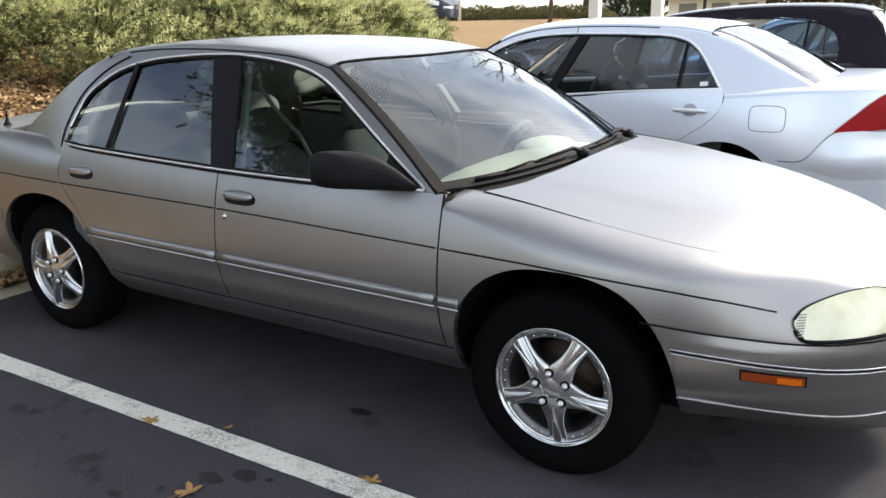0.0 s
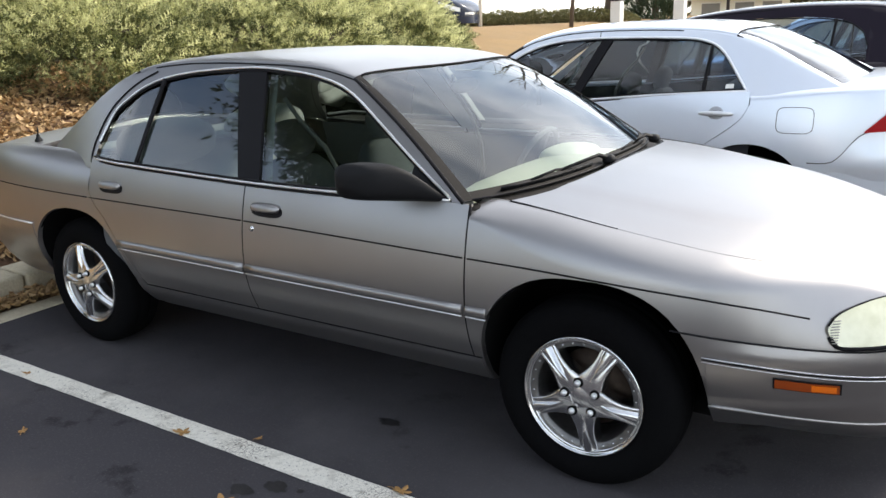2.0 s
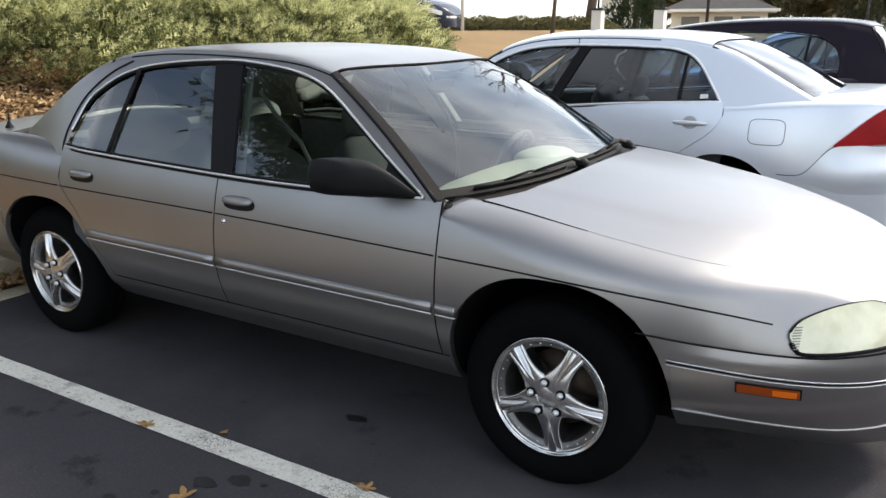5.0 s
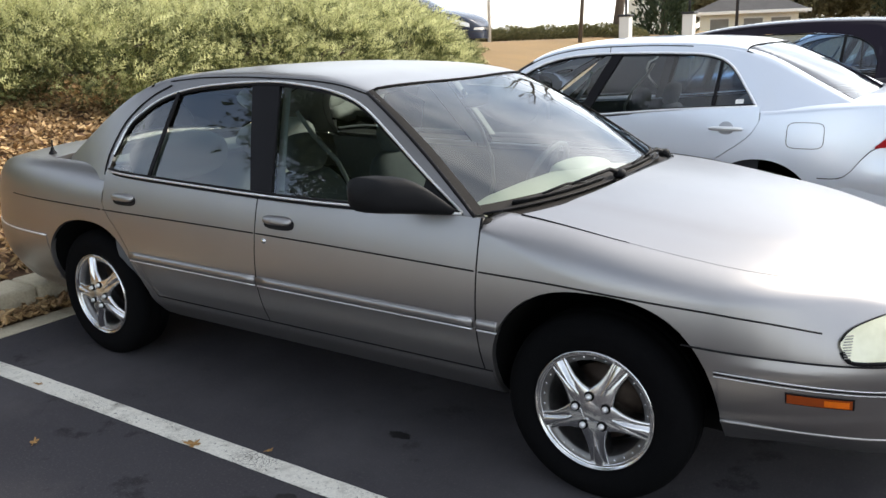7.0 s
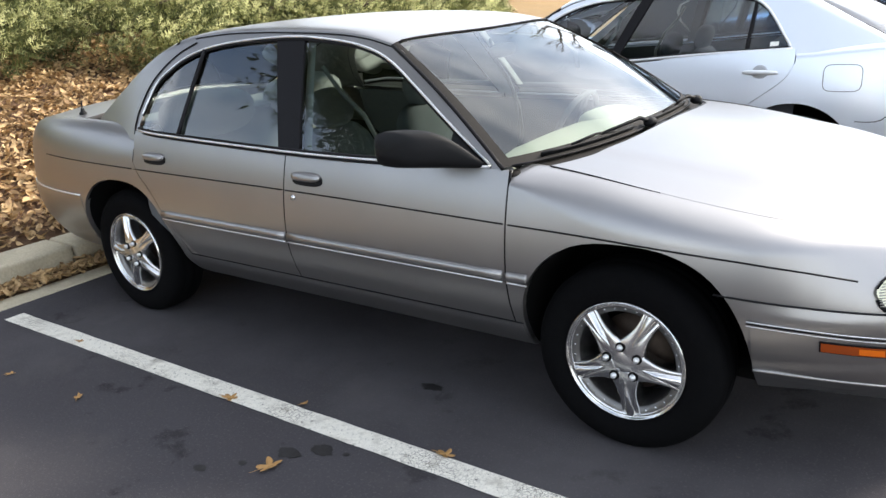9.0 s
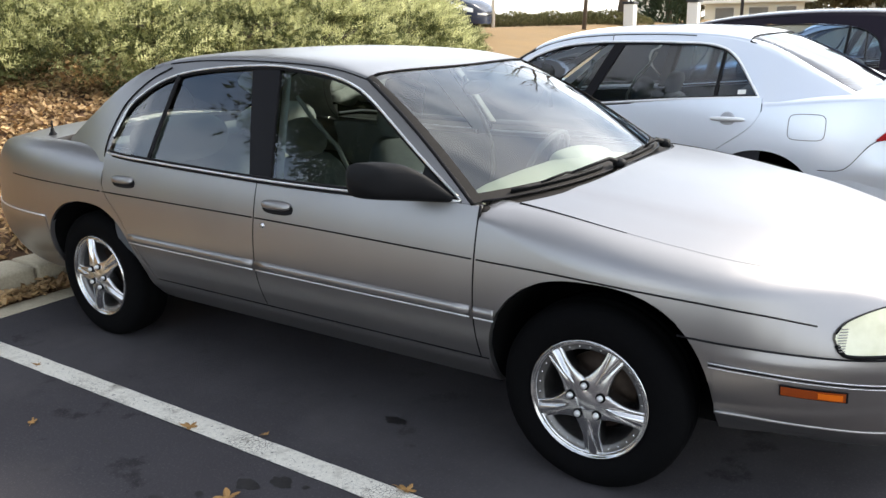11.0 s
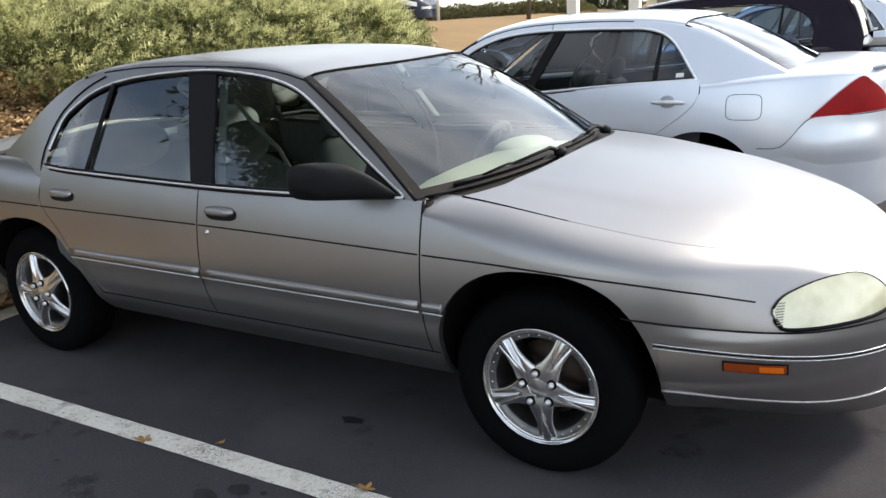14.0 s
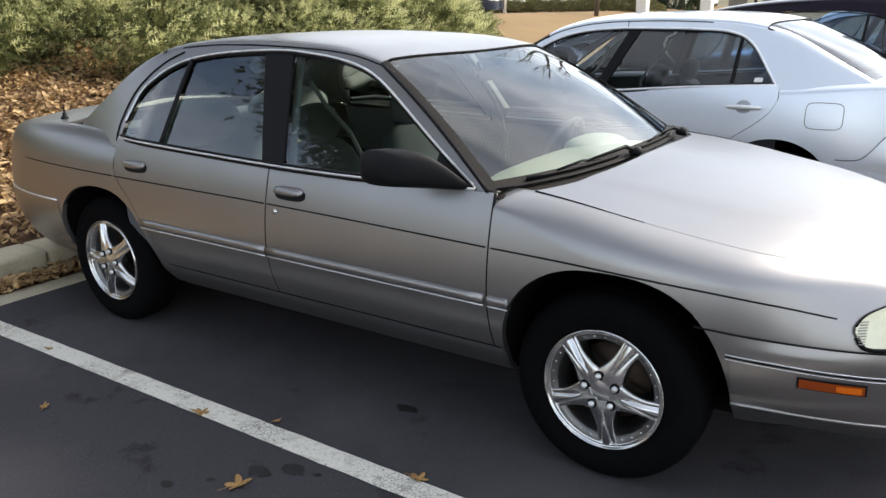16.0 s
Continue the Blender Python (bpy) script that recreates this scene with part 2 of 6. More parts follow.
def line_paint():
    """White road paint, crazed and worn through in places."""
    m = material("worn_white_road_paint", (0.74, 0.71, 0.63), 0.75, grain=0.25, grain_scale=60, bump=0.3, bump_scale=200)
    n, l = m.node_tree.nodes, m.node_tree.links
    b = n["Principled BSDF"]
    old = b.inputs["Base Color"].links[0].from_socket
    co = n.new("ShaderNodeTexCoord").outputs["Object"]
    warp, vor, area = n.new("ShaderNodeTexNoise"), n.new("ShaderNodeTexVoronoi"), n.new("ShaderNodeTexNoise")
    warp.inputs["Scale"].default_value = 14
    mixv = n.new("ShaderNodeMix")
    mixv.data_type, mixv.inputs["Factor"].default_value = "VECTOR", 0.06
    l.new(co, warp.inputs["Vector"])
    l.new(co, mixv.inputs["A"])
    l.new(warp.outputs["Color"], mixv.inputs["B"])
    vor.feature, vor.inputs["Scale"].default_value = "DISTANCE_TO_EDGE", 70
    l.new(mixv.outputs["Result"], vor.inputs["Vector"])
    area.inputs["Scale"].default_value = 3.0
    l.new(co, area.inputs["Vector"])
    crack, where, mul, mix = n.new("ShaderNodeMapRange"), n.new("ShaderNodeMapRange"), n.new("ShaderNodeMath"), n.new("ShaderNodeMix")
    crack.inputs["From Min"].default_value, crack.inputs["From Max"].default_value = 0.09, 0.0
    where.inputs["From Min"].default_value, where.inputs["From Max"].default_value = 0.46, 0.62
    l.new(vor.outputs["Distance"], crack.inputs["Value"])
    l.new(area.outputs["Fac"], where.inputs["Value"])
    mul.operation = "MULTIPLY"
    l.new(crack.outputs["Result"], mul.inputs[0])
    l.new(where.outputs["Result"], mul.inputs[1])
    mix.data_type = "RGBA"
    l.new(mul.outputs[0], mix.inputs["Factor"])
    l.new(old, mix.inputs["A"])
    mix.inputs["B"].default_value = (0.10, 0.09, 0.08, 1)
    l.new(mix.outputs["Result"], b.inputs["Base Color"])
    return m


LINE_PAINT = line_paint()
stained(LINE_PAINT, (0.22, 0.19, 0.15), 9, 0.52, 0.68, 0.65, 2.0)
stained(LINE_PAINT, (0.07, 0.065, 0.06), 46, 0.60, 0.66, 0.85, 4.0)
stained(LINE_PAINT, (0.10, 0.09, 0.08), 130, 0.60, 0.66, 0.7, 11.0)


# ---- mesh helpers ----
def mesh_object(name, bm, mat, smooth=True):
    me = bpy.data.meshes.new(name)
    bm.to_mesh(me)
    bm.free()
    for p in me.polygons:
        p.use_smooth = smooth
    me.materials.append(mat)
    return new(name, me)


def part(name, bm, mat, parent, label="", smooth=True):
    ob = mesh_object(name, bm, mat, smooth)
    ob.parent = parent
    return tagged(ob, label)


def thing(name, at, label, category, group="", kind=""):
    e = new(name)
    e.empty_display_size = 0.2
    e.matrix_world = at
    return tagged(e, label, category, group, kind)


def curve(points):
    """A smooth function through (x, value) pairs."""
    xs, vs = [p[0] for p in points], [p[1] for p in points]
    if xs[0] > xs[-1]:
        xs, vs = xs[::-1], vs[::-1]
    k = len(xs)
    slope = []
    for i in range(k):
        a, b = max(0, i - 1), min(k - 1, i + 1)
        slope.append((vs[b] - vs[a]) / (xs[b] - xs[a]))

    def at(x):
        x = min(max(x, xs[0]), xs[-1])
        i = max(j for j in range(k - 1) if xs[j] <= x)
        h = xs[i + 1] - xs[i]
        t = (x - xs[i]) / h
        return ((2 * t**3 - 3 * t**2 + 1) * vs[i] + (t**3 - 2 * t**2 + t) * h * slope[i]
                + (3 * t**2 - 2 * t**3) * vs[i + 1] + (t**3 - t**2) * h * slope[i + 1])
    return at


def sheet(rows, outward, rim=None):
    """A sheet of quads through rows of points, facing away from the point outward; rim folds its border by that vector function."""
    bm = bmesh.new()
    vs = [[bm.verts.new(p) for p in r] for r in rows]
    for a, b in zip(vs, vs[1:]):
        for i in range(len(a) - 1):
            q = [a[i], a[i + 1], b[i + 1], b[i]]
            if len({tuple(round(c, 5) for c in v.co) for v in q}) > 2:
                bm.faces.new(q)
    border = []
    if rim:
        ring = vs[0][:] + [r[-1] for r in vs[1:-1]] + vs[-1][::-1] + [r[0] for r in vs[-2:0:-1]]
        border = [v.co.copy() for v in ring]
    bmesh.ops.remove_doubles(bm, verts=bm.verts, dist=0.0004)
    # the fold has its own vertices, so that the shading of the face runs flat to its edge
    outer, inner = [bm.verts.new(p) for p in border], [bm.verts.new(p + rim(p)) for p in border]
    for i in range(len(border)):
        j = (i + 1) % len(border)
        if (border[i] - border[j]).length > 1e-5:
            bm.faces.new([outer[i], outer[j], inner[j], inner[i]])
    bm.normal_update()
    s = sum((f.normal.dot(f.calc_center_median() - Vector(outward)) * f.calc_area() for f in bm.faces), 0.0)
    if s < 0:
        bmesh.ops.reverse_faces(bm, faces=bm.faces)
    return bm


def tube(points, r, sides=8, flat=1.0):
    """A tube along points; flat squeezes it across y."""
    bm = bmesh.new()
    pts = [Vector(p) for p in points]
    rings = []
    for i, p in enumerate(pts):
        d = (pts[min(i + 1, len(pts) - 1)] - pts[max(i - 1, 0)]).normalized()
        side = d.cross(Vector((0, 1, 0)))
        side = side.normalized() if side.length > 1e-3 else Vector((1, 0, 0))
        up = d.cross(side).normalized()
        rr = r[i] if isinstance(r, (list, tuple)) else r
        rings.append([bm.verts.new(p + rr * (math.cos(a) * side + flat * math.sin(a) * up))
                      for a in (2 * math.pi * k / sides for k in range(sides))])
    for a, b in zip(rings, rings[1:]):
        for k in range(sides):
            bm.faces.new([a[k], a[(k + 1) % sides], b[(k + 1) % sides], b[k]])
    bm.faces.new(rings[0][::-1])
    bm.faces.new(rings[-1])
    bmesh.ops.recalc_face_normals(bm, faces=bm.faces)
    return bm


def box(x0, x1, y0, y1, z0, z1, bevel=0.0, segments=2):
    bm = bmesh.new()
    bmesh.ops.create_cube(bm, size=1)
    for v in bm.verts:
        v.co = Vector(((x0 + x1) / 2 + v.co.x * (x1 - x0), (y0 + y1) / 2 + v.co.y * (y1 - y0), (z0 + z1) / 2 + v.co.z * (z1 - z0)))
    if bevel:
        bmesh.ops.bevel(bm, geom=bm.edges, offset=bevel, segments=segments, affect="EDGES", profile=0.5)
    return bm


def lathe(profile, steps=48):
    """A body turned about the y axis from (radius, y) pairs."""
    bm = bmesh.new()
    rings = [[bm.verts.new((r * math.cos(a), y, r * math.sin(a))) for a in (2 * math.pi * k / steps for k in range(steps))] for r, y in profile]
    for a, b in zip(rings, rings[1:]):
        for k in range(steps):
            bm.faces.new([a[k], a[(k + 1) % steps], b[(k + 1) % steps], b[k]])
    bmesh.ops.remove_doubles(bm, verts=bm.verts, dist=0.0003)
    bmesh.ops.recalc_face_normals(bm, faces=bm.faces)
    return bm


def ellipsoid(c, r, power=2.0, u=24, v=14):
    """A rounded block: a sphere squared off by power, with radii r."""
    bm = bmesh.new()
    bmesh.ops.create_uvsphere(bm, u_segments=u, v_segments=v, radius=1)
    for w in bm.verts:
        k = sum(abs(q) ** power for q in w.co) ** (1 / power)
        w.co = Vector([c[i] + r[i] * w.co[i] / k for i in range(3)])
    return bm


def join(*bms):
    out = bms[0]
    for b in bms[1:]:
        me = bpy.data.meshes.new("join")
        b.to_mesh(me)
        b.free()
        out.from_mesh(me)
        bpy.data.meshes.remove(me)
    return out


def span(a, b, n):
    return [a + (b - a) * i / n for i in range(n + 1)]


def ends(a, b, n, power=2.6):
    """Steps from a to b that crowd towards b."""
    return [a + (b - a) * (1 - (1 - i / n) ** power) for i in range(n + 1)]


# ---- cars ----
# A car's own axes: x ahead, y to its left, z up; the origin lies on the ground midway between the axles.
def smooth01(a, b, x):
    t = min(1, max(0, (x - a) / (b - a)))
    return t * t * (3 - 2 * t)


class Shape:
    """The outer surface of a saloon: half widths of the lower body and of the cabin."""

    def __init__(self, W, xcF, xF, nF, xcR, xR, nR, mid, up, low, crease_low, sill, archF, archR, axF, axR, yw, hub, tyre, rim, belt, win, win_range,
                 cab, cab_range, cab_low, ycb, yck, cab_taper, cab_x, taper_low, c_bulge, gF, gB, gR, door_cut, cut_end, b_rear, b_front, quarter_bar, sh, top, gap_z, hood_r, deck_r, hood_x,
                 deck_x, body_line, line_end, line_start, moulding, mould_start, handles, handle_z, handle_size, lock, chrome, head_x, tail_x, crown,
                 ws_x, ws_z, ws_y, rw_x, rw_z, rw_y, wheel_side, seat_x, seen_side, nose_lean=0.0):
        self.nose_lean = nose_lean
        self.W, self.xcF, self.xF, self.nF, self.xcR, self.xR = W, xcF, xF, nF, xcR, xR
        self.nR, self.mid, self.up, self.low, self.crease_low, self.sill = nR, mid, up, low, crease_low, sill
        self.archF, self.archR, self.axF, self.axR, self.yw, self.hub = archF, archR, axF, axR, yw, hub
        self.tyre, self.rim, self.belt, self.win, self.win_range, self.cab = tyre, rim, belt, win, win_range, cab
        self.cab_range, self.cab_low, self.ycb, self.yck, self.cab_taper, self.cab_x = cab_range, cab_low, ycb, yck, cab_taper, cab_x
        self.gF, self.gB, self.gR, self.b_rear, self.b_front, self.quarter_bar = gF, gB, gR, b_rear, b_front, quarter_bar
        self.door_cut, self.cut_end, self.taper_low, self.c_bulge = door_cut, cut_end, taper_low, c_bulge
        self.sh, self.top, self.gap_z, self.hood_r, self.deck_r, self.hood_x = sh, top, gap_z, hood_r, deck_r, hood_x
        self.deck_x, self.body_line, self.line_end, self.line_start, self.moulding, self.mould_start = deck_x, body_line, line_end, line_start, moulding, mould_start
        self.handles, self.handle_z, self.handle_size, self.lock, self.chrome, self.head_x = handles, handle_z, handle_size, lock, chrome, head_x
        self.tail_x, self.crown, self.ws_x, self.ws_z, self.ws_y, self.rw_x = tail_x, crown, ws_x, ws_z, ws_y, rw_x
        self.rw_z, self.rw_y, self.wheel_side, self.seat_x, self.seen_side = rw_z, rw_y, wheel_side, seat_x, seen_side

    def plan(self, x):
        if x > self.xcF:
            q, n = (x - self.xcF) / (self.xF - self.xcF), self.nF
        elif x < self.xcR:
            q, n = (x - self.xcR) / (self.xR - self.xcR), self.nR
        else:
            return self.W
        return self.W * max(0.0, 1 - min(1, q) ** n) ** (1 / n)

    def Y(self, x, z, out=0.0):
        w = self.plan(x)
        d = self.up * (1 - 0.15 * smooth01(0.9, 1.6, x) + 1.2 * smooth01(1.3, 2.1, x)) * ((z - self.mid) / 0.36) ** 2 if z > self.mid else self.low * ((self.mid - z) / 0.36) ** 2
        d -= 0.007 * (1 - smooth01(self.crease_low - 0.012, self.crease_low + 0.008, z))
        d += 0.5 * max(0, self.crease_low - 0.03 - z) ** 1.4
        if self.nose_lean:
            d += self.nose_lean * smooth01(1.75, 2.3, x) * max(0, z - 0.56) ** 1.3
        return max(0.0, w - d * w / self.W + out * min(1, 4 * w))

    def Yc(self, x, z):
        s = z - 0.95
        low = self.taper_low + (1 - self.taper_low) * min(1, max(0, s / 0.35))
        taper = low * self.cab_taper * max(0, self.cab_x - x) ** 1.5 + 0.10 * max(0, x - 0.2) ** 2
        return self.ycb + self.c_bulge * smooth01(-1.33, -1.55, x) - taper - self.yck * s - 0.10 * s * s

    def arch(self, x):
        """The lower edge of the side: the sill, or the wheel opening."""
        for c, half, top, p in (self.archF, self.archR):
            if abs(x - c) <= half:
                return 0.33 + (top - 0.33) * (1 - (abs(x - c) / half) ** p) ** (1 / p)
        return self.sill

    def stations(self, a, b, step=0.045):
        """Lengthwise steps between a and b, finer round the wheel openings and at rounded ends."""
        xs = {a, b}
        xs.update(span(a, b, max(2, int(abs(b - a) / step))))
        for c, half, top, p in (self.archF, self.archR):
            xs.update(c + half * math.cos(math.pi * k / 28) for k in range(29))
            xs.update((c - half - 0.0008, c + half + 0.0008))
        for tip, mid in ((self.xF, self.xcF), (self.xR, self.xcR)):
            xs.update(ends(mid, tip, 26, 3.2))
        lo, hi = min(a, b), max(a, b)
        out = []
        for x in sorted(x for x in xs if lo - 1e-6 <= x <= hi + 1e-6):
            if not out or x - out[-1] > 0.0006:
                out.append(x)
        return out

    def edge_share(self, x):
        return self.hood_r if x > 0 else self.deck_r

    def cap_point(self, x, r, side=1):
        """A point of bonnet or boot at the share r of the half width: a rounded shoulder up to the gap, then a gentle crown."""
        s, g, zg, ye = self.sh(x), self.edge_share(x), self.gap_z(x), self.Y(x, self.sh(x))
        q, rise = abs(r), self.top(x) - zg
        if q <= g:
            step = 0.006 * smooth01(0.655, 0.60, q) * smooth01(2.2, 1.7, x) if x > 0 else 0
            return Vector((x, side * r * ye, zg + rise * (1 - (q / g) ** 2.2) + step))
        # the shoulder leaves the side along its own lean and meets the lid along the lid's fall
        lean = (self.Y(x, s) - self.Y(x, s - 0.01)) / 0.01
        fall = 2.2 * rise / max(0.02, g * ye)
        wide, high = (1 - g) * ye, zg - s
        y1, z1 = ye + lean * 0.5 * high, s + 0.5 * high
        y2, z2 = ye - wide * 0.42, zg - fall * wide * 0.58
        y1 = max(y1, y2)
        lo, hi = 0.0, 1.0
        want = q * ye
        for k in range(22):
            t = (lo + hi) / 2
            u = 1 - t
            if u**3 * ye + 3 * u * u * t * y1 + 3 * u * t * t * y2 + t**3 * (ye - wide) > want:
                lo = t
            else:
                hi = t
        u = 1 - t
        return Vector((x, side * r * ye, u**3 * s + 3 * u * u * t * z1 + 3 * u * t * t * z2 + t**3 * zg))


def side_panel(S, side, a, b, top, roll=None, nz=34, out=0.0, swell=None, bottom=None, rim=0.025, step=0.045):
    """One panel of the lower side from a to b, up to top(x); with roll it goes on over the shoulder to that share of the width."""
    rows = []
    for x in S.stations(a, b, step):
        z0, z1 = (bottom or S.arch)(x), top(x)
        row = [Vector((x, side * S.Y(x, z, swell(x, z) if swell else out), z)) for z in span(z0, max(z1, z0 + 0.002), nz)]
        if roll:
            for k in range(1, 17):
                row.append(S.cap_point(x, 1 - (1 - roll) * (k / 16) ** 1.6, side))
        rows.append(row)
    return sheet(rows, (0, 0, 0.5), (lambda p: Vector((0, -side * rim, -0.004))) if rim else None)


def cabin_patch(S, side, left, right, bottom, top, nu=24, nv=14, inset=0.0, rim=0.0):
    """A patch of the cabin's side; left and right give x for the share v of its height."""
    rows = []
    for i in range(nu + 1):
        row = []
        for j in range(nv + 1):
            v = j / nv
            x = left(v) + (right(v) - left(v)) * i / nu
            z = bottom(x) + v * max(0.001, top(x) - bottom(x))
            row.append(Vector((x, side * (S.Yc(x, z) - inset), z)))
        rows.append(row)
    return sheet(rows, (0, 0, 0.7), (lambda p: Vector((0, -side * rim, 0))) if rim else None)


def cabin_line(S, side, pts, r, out=0.0, flat=1.0, sides=6):
    return tube([(x, side * (S.Yc(x, z) + out), z) for x, z in pts], r, sides, flat)


def side_line(S, side, xs, z, r, out=0.0, flat=1.0, sides=6):
    return tube([(x, side * S.Y(x, z(x), out), z(x)) for x in xs], r, sides, flat)


def pane_sheet(S, x_top, z_top, y_top, x_base, z_base, y_base, bulge, a=-1.0, b=1.0, v0=0.0, v1=1.0):
    """Windscreen or rear window, from the roof's edge down to its base."""
    rows = []
    for r in span(a, b, 24):
        row = []
        for v in span(v0, v1, 12):
            x = x_top(r) + (x_base(r) - x_top(r)) * v
            y = r * (y_top + (y_base - y_top) * v)
            z = z_top(r) + (z_base(r) - z_top(r)) * v + bulge * math.sin(math.pi * v) * (1.1 - 0.4 * r * r)
            row.append(Vector((x, y, z)))
        rows.append(row)
    return sheet(rows, (0, 0, 0.5))


def star_spoke(angle, r0, r1):
    """One spoke of a five-spoke wheel: broad at the hub, waisted, with a rib down its middle."""
    c, s = math.cos(angle), math.sin(angle)
    wide = curve([(0, 0.052), (0.2, 0.047), (0.38, 0.037), (0.6, 0.031), (0.8, 0.032), (1, 0.037)])
    rows = []
    for t in span(0, 1, 20):
        r = r0 + (r1 - r0) * t
        half, rib, k = wide(t), 0.011 * smooth01(0.22, 0.55, t), 0.06 + 0.50 * smooth01(0.2, 0.95, t)
        right = ((0.0, -rib), (0.5 * k, -rib * 0.86), (0.85 * k, -rib * 0.42), (k, 0.0025 * smooth01(0.2, 0.5, t)), (k + 0.10, 0.0), (0.86, 0.0), (0.94, 0.002), (1.0, 0.012))
        prof = [(-q, dy) for q, dy in right[:0:-1]] + list(right)
        lift = 0.010 - 0.024 * t**1.6
        rows.append([Vector((r * c - q * half * s, -lift + dy, r * s + q * half * c)) for q, dy in prof])
    return sheet(rows, (0, 5, 0), lambda p: Vector((0, 0.045, 0)))


def wheel(parent, S, x, side, spin, style):
    """A tyre on its rim; the outer face looks along side."""
    root = new("wheel")
    root.parent = parent
    root.matrix_local = Matrix.Translation((x, side * S.yw, S.hub)) @ Matrix.Rotation(0 if side < 0 else math.pi, 4, "Z")
    R, r = S.tyre, S.rim
    prof = [(r - 0.012, 0.035), (r - 0.004, 0.012), (r + 0.016, 0.000), (r + 0.05, -0.010), (R - 0.045, -0.006), (R - 0.02, 0.006),
            (R - 0.006, 0.024), (R, 0.05), (R - 0.004, 0.075), (R, 0.082), (R, 0.118), (R - 0.004, 0.124), (R, 0.13), (R - 0.006, 0.175), (R - 0.02, 0.19), (r, 0.18)]
    part("tyre", lathe(prof, 56), RUBBER, root, "black rubber tyre")
    part("rim", lathe([(r + 0.005, 0.004), (r + 0.003, -0.003), (r - 0.001, -0.003), (r - 0.003, 0.003), (r - 0.010, 0.006), (r - 0.012, 0.004), (r - 0.014, 0.014)], 56), style[1], root, "polished rim with a bright lip")
    part("rivet_ring", lathe([(r - 0.011, 0.013), (r - 0.016, 0.014), (r - 0.034, 0.018), (r - 0.038, 0.03), (r - 0.042, 0.12), (r - 0.055, 0.16)], 56), RING_GREY, root, "dull grey ring inside the lip")
    part("brake_disc", lathe([(0.0, 0.085), (0.05, 0.085), (0.06, 0.095), (0.135, 0.095), (0.135, 0.115)], 36), BRAKE, root)
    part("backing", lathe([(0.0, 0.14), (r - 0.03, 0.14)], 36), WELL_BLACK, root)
    if style[0] == "star":
        for k in range(5):
            a = radians(spin + 72 * k)
            part("spoke", star_spoke(a, 0.034, r - 0.012), style[2], root)
        part("hub", lathe([(0.0, -0.012), (0.020, -0.012), (0.03, -0.009), (0.058, -0.006), (0.072, 0.006), (0.074, 0.03)], 32), style[2], root)
        for k in range(5):
            a = radians(spin + 36 + 72 * k)
            c = Vector((0.057 * math.cos(a), 0, 0.057 * math.sin(a)))
            nut = lathe([(0.0, -0.027), (0.007, -0.026), (0.0105, -0.021), (0.0105, -0.008), (0.0135, -0.006), (0.0135, 0.0)], 12)
            bmesh.ops.translate(nut, vec=c, verts=nut.verts)
            # raised black disc drawn for the shade in the nut's recess
            cup = lathe([(0.0, -0.0130), (0.0165, -0.0130), (0.0185, 0.0)], 16)
            bmesh.ops.translate(cup, vec=c, verts=cup.verts)
            seat = part("nut_recess", cup, WELL_BLACK, root)
            part("lug_nut", nut, CHROME_DULL, seat)
        n_riv = 30
        for k in range(n_riv):
            a = 2 * math.pi * (k + 0.5) / n_riv
            b = lathe([(0.0, -0.003), (0.003, -0.002), (0.0042, 0.002)], 6)
            bmesh.ops.translate(b, vec=((r - 0.024) * math.cos(a), 0.015, (r - 0.024) * math.sin(a)), verts=b.verts)
            part("rivet", b, CHROME, root)
    else:
        for k in range(7):
            a = radians(spin + 360 / 7 * k)
            part("spoke", star_spoke(a, 0.03, r - 0.016), style[1], root)
        part("hub", lathe([(0.0, -0.012), (0.035, -0.010), (0.06, 0.0), (0.06, 0.03)], 24), style[1], root)
    return root


def bent_handle(S, side, x, z, mat, parent, name, w=0.095, h=0.022):
    """A flap handle over a black disc that stands in for its recess's shade."""
    hnd = ellipsoid((x - 0.03 * w, 0, z + 0.26 * h), (w * 0.93, 0.012, h * 0.70), 3.0)
    for v in hnd.verts:
        v.co.y = side * (S.Y(v.co.x, v.co.z, 0.004) + 0.016 * max(0, abs(v.co.y) / 0.012)) if v.co.y * side >= 0 or abs(v.co.y) < 1e-6 else side * (S.Y(v.co.x, v.co.z) - 0.01)
    h_ob = part(name, hnd, mat, parent, "flap handle in the body colour")
    # no hollow is cut: black colour replaces the shade under the flap
    rec = ellipsoid((x + 0.005, 0, z - 0.006), (w * 0.97, 0.004, h * 0.93), 3.0)
    for v in rec.verts:
        v.co.y = side * (S.Y(v.co.x, v.co.z) + (0.0025 if v.co.y * side > 0 else -0.01))
    part("handle_recess", rec, GLOSS_BLACK, h_ob)


def bucket_seat(parent, x, y, mat, width=0.25, z0=0.34, head=True, name="seat"):
    cushion = ellipsoid((x, y, z0), (0.27, width, 0.10), 3.2)
    s = part(name, cushion, mat, parent)
    back = ellipsoid((0, 0, 0.30), (0.09, width, 0.33), 3.0)
    bmesh.ops.transform(back, matrix=Matrix.Translation((x - 0.25, y, z0 + 0.04)) @ Matrix.Rotation(radians(-20), 4, "Y"), verts=back.verts)
    part("seat_back", back, mat, s)
    if head:
        h = ellipsoid((0, 0, 0.69), (0.055, 0.135, 0.095), 2.6)
        bmesh.ops.transform(h, matrix=Matrix.Translation((x - 0.25, y, z0 + 0.04)) @ Matrix.Rotation(radians(-16), 4, "Y"), verts=h.verts)
        part("headrest", h, mat, s)
    return s


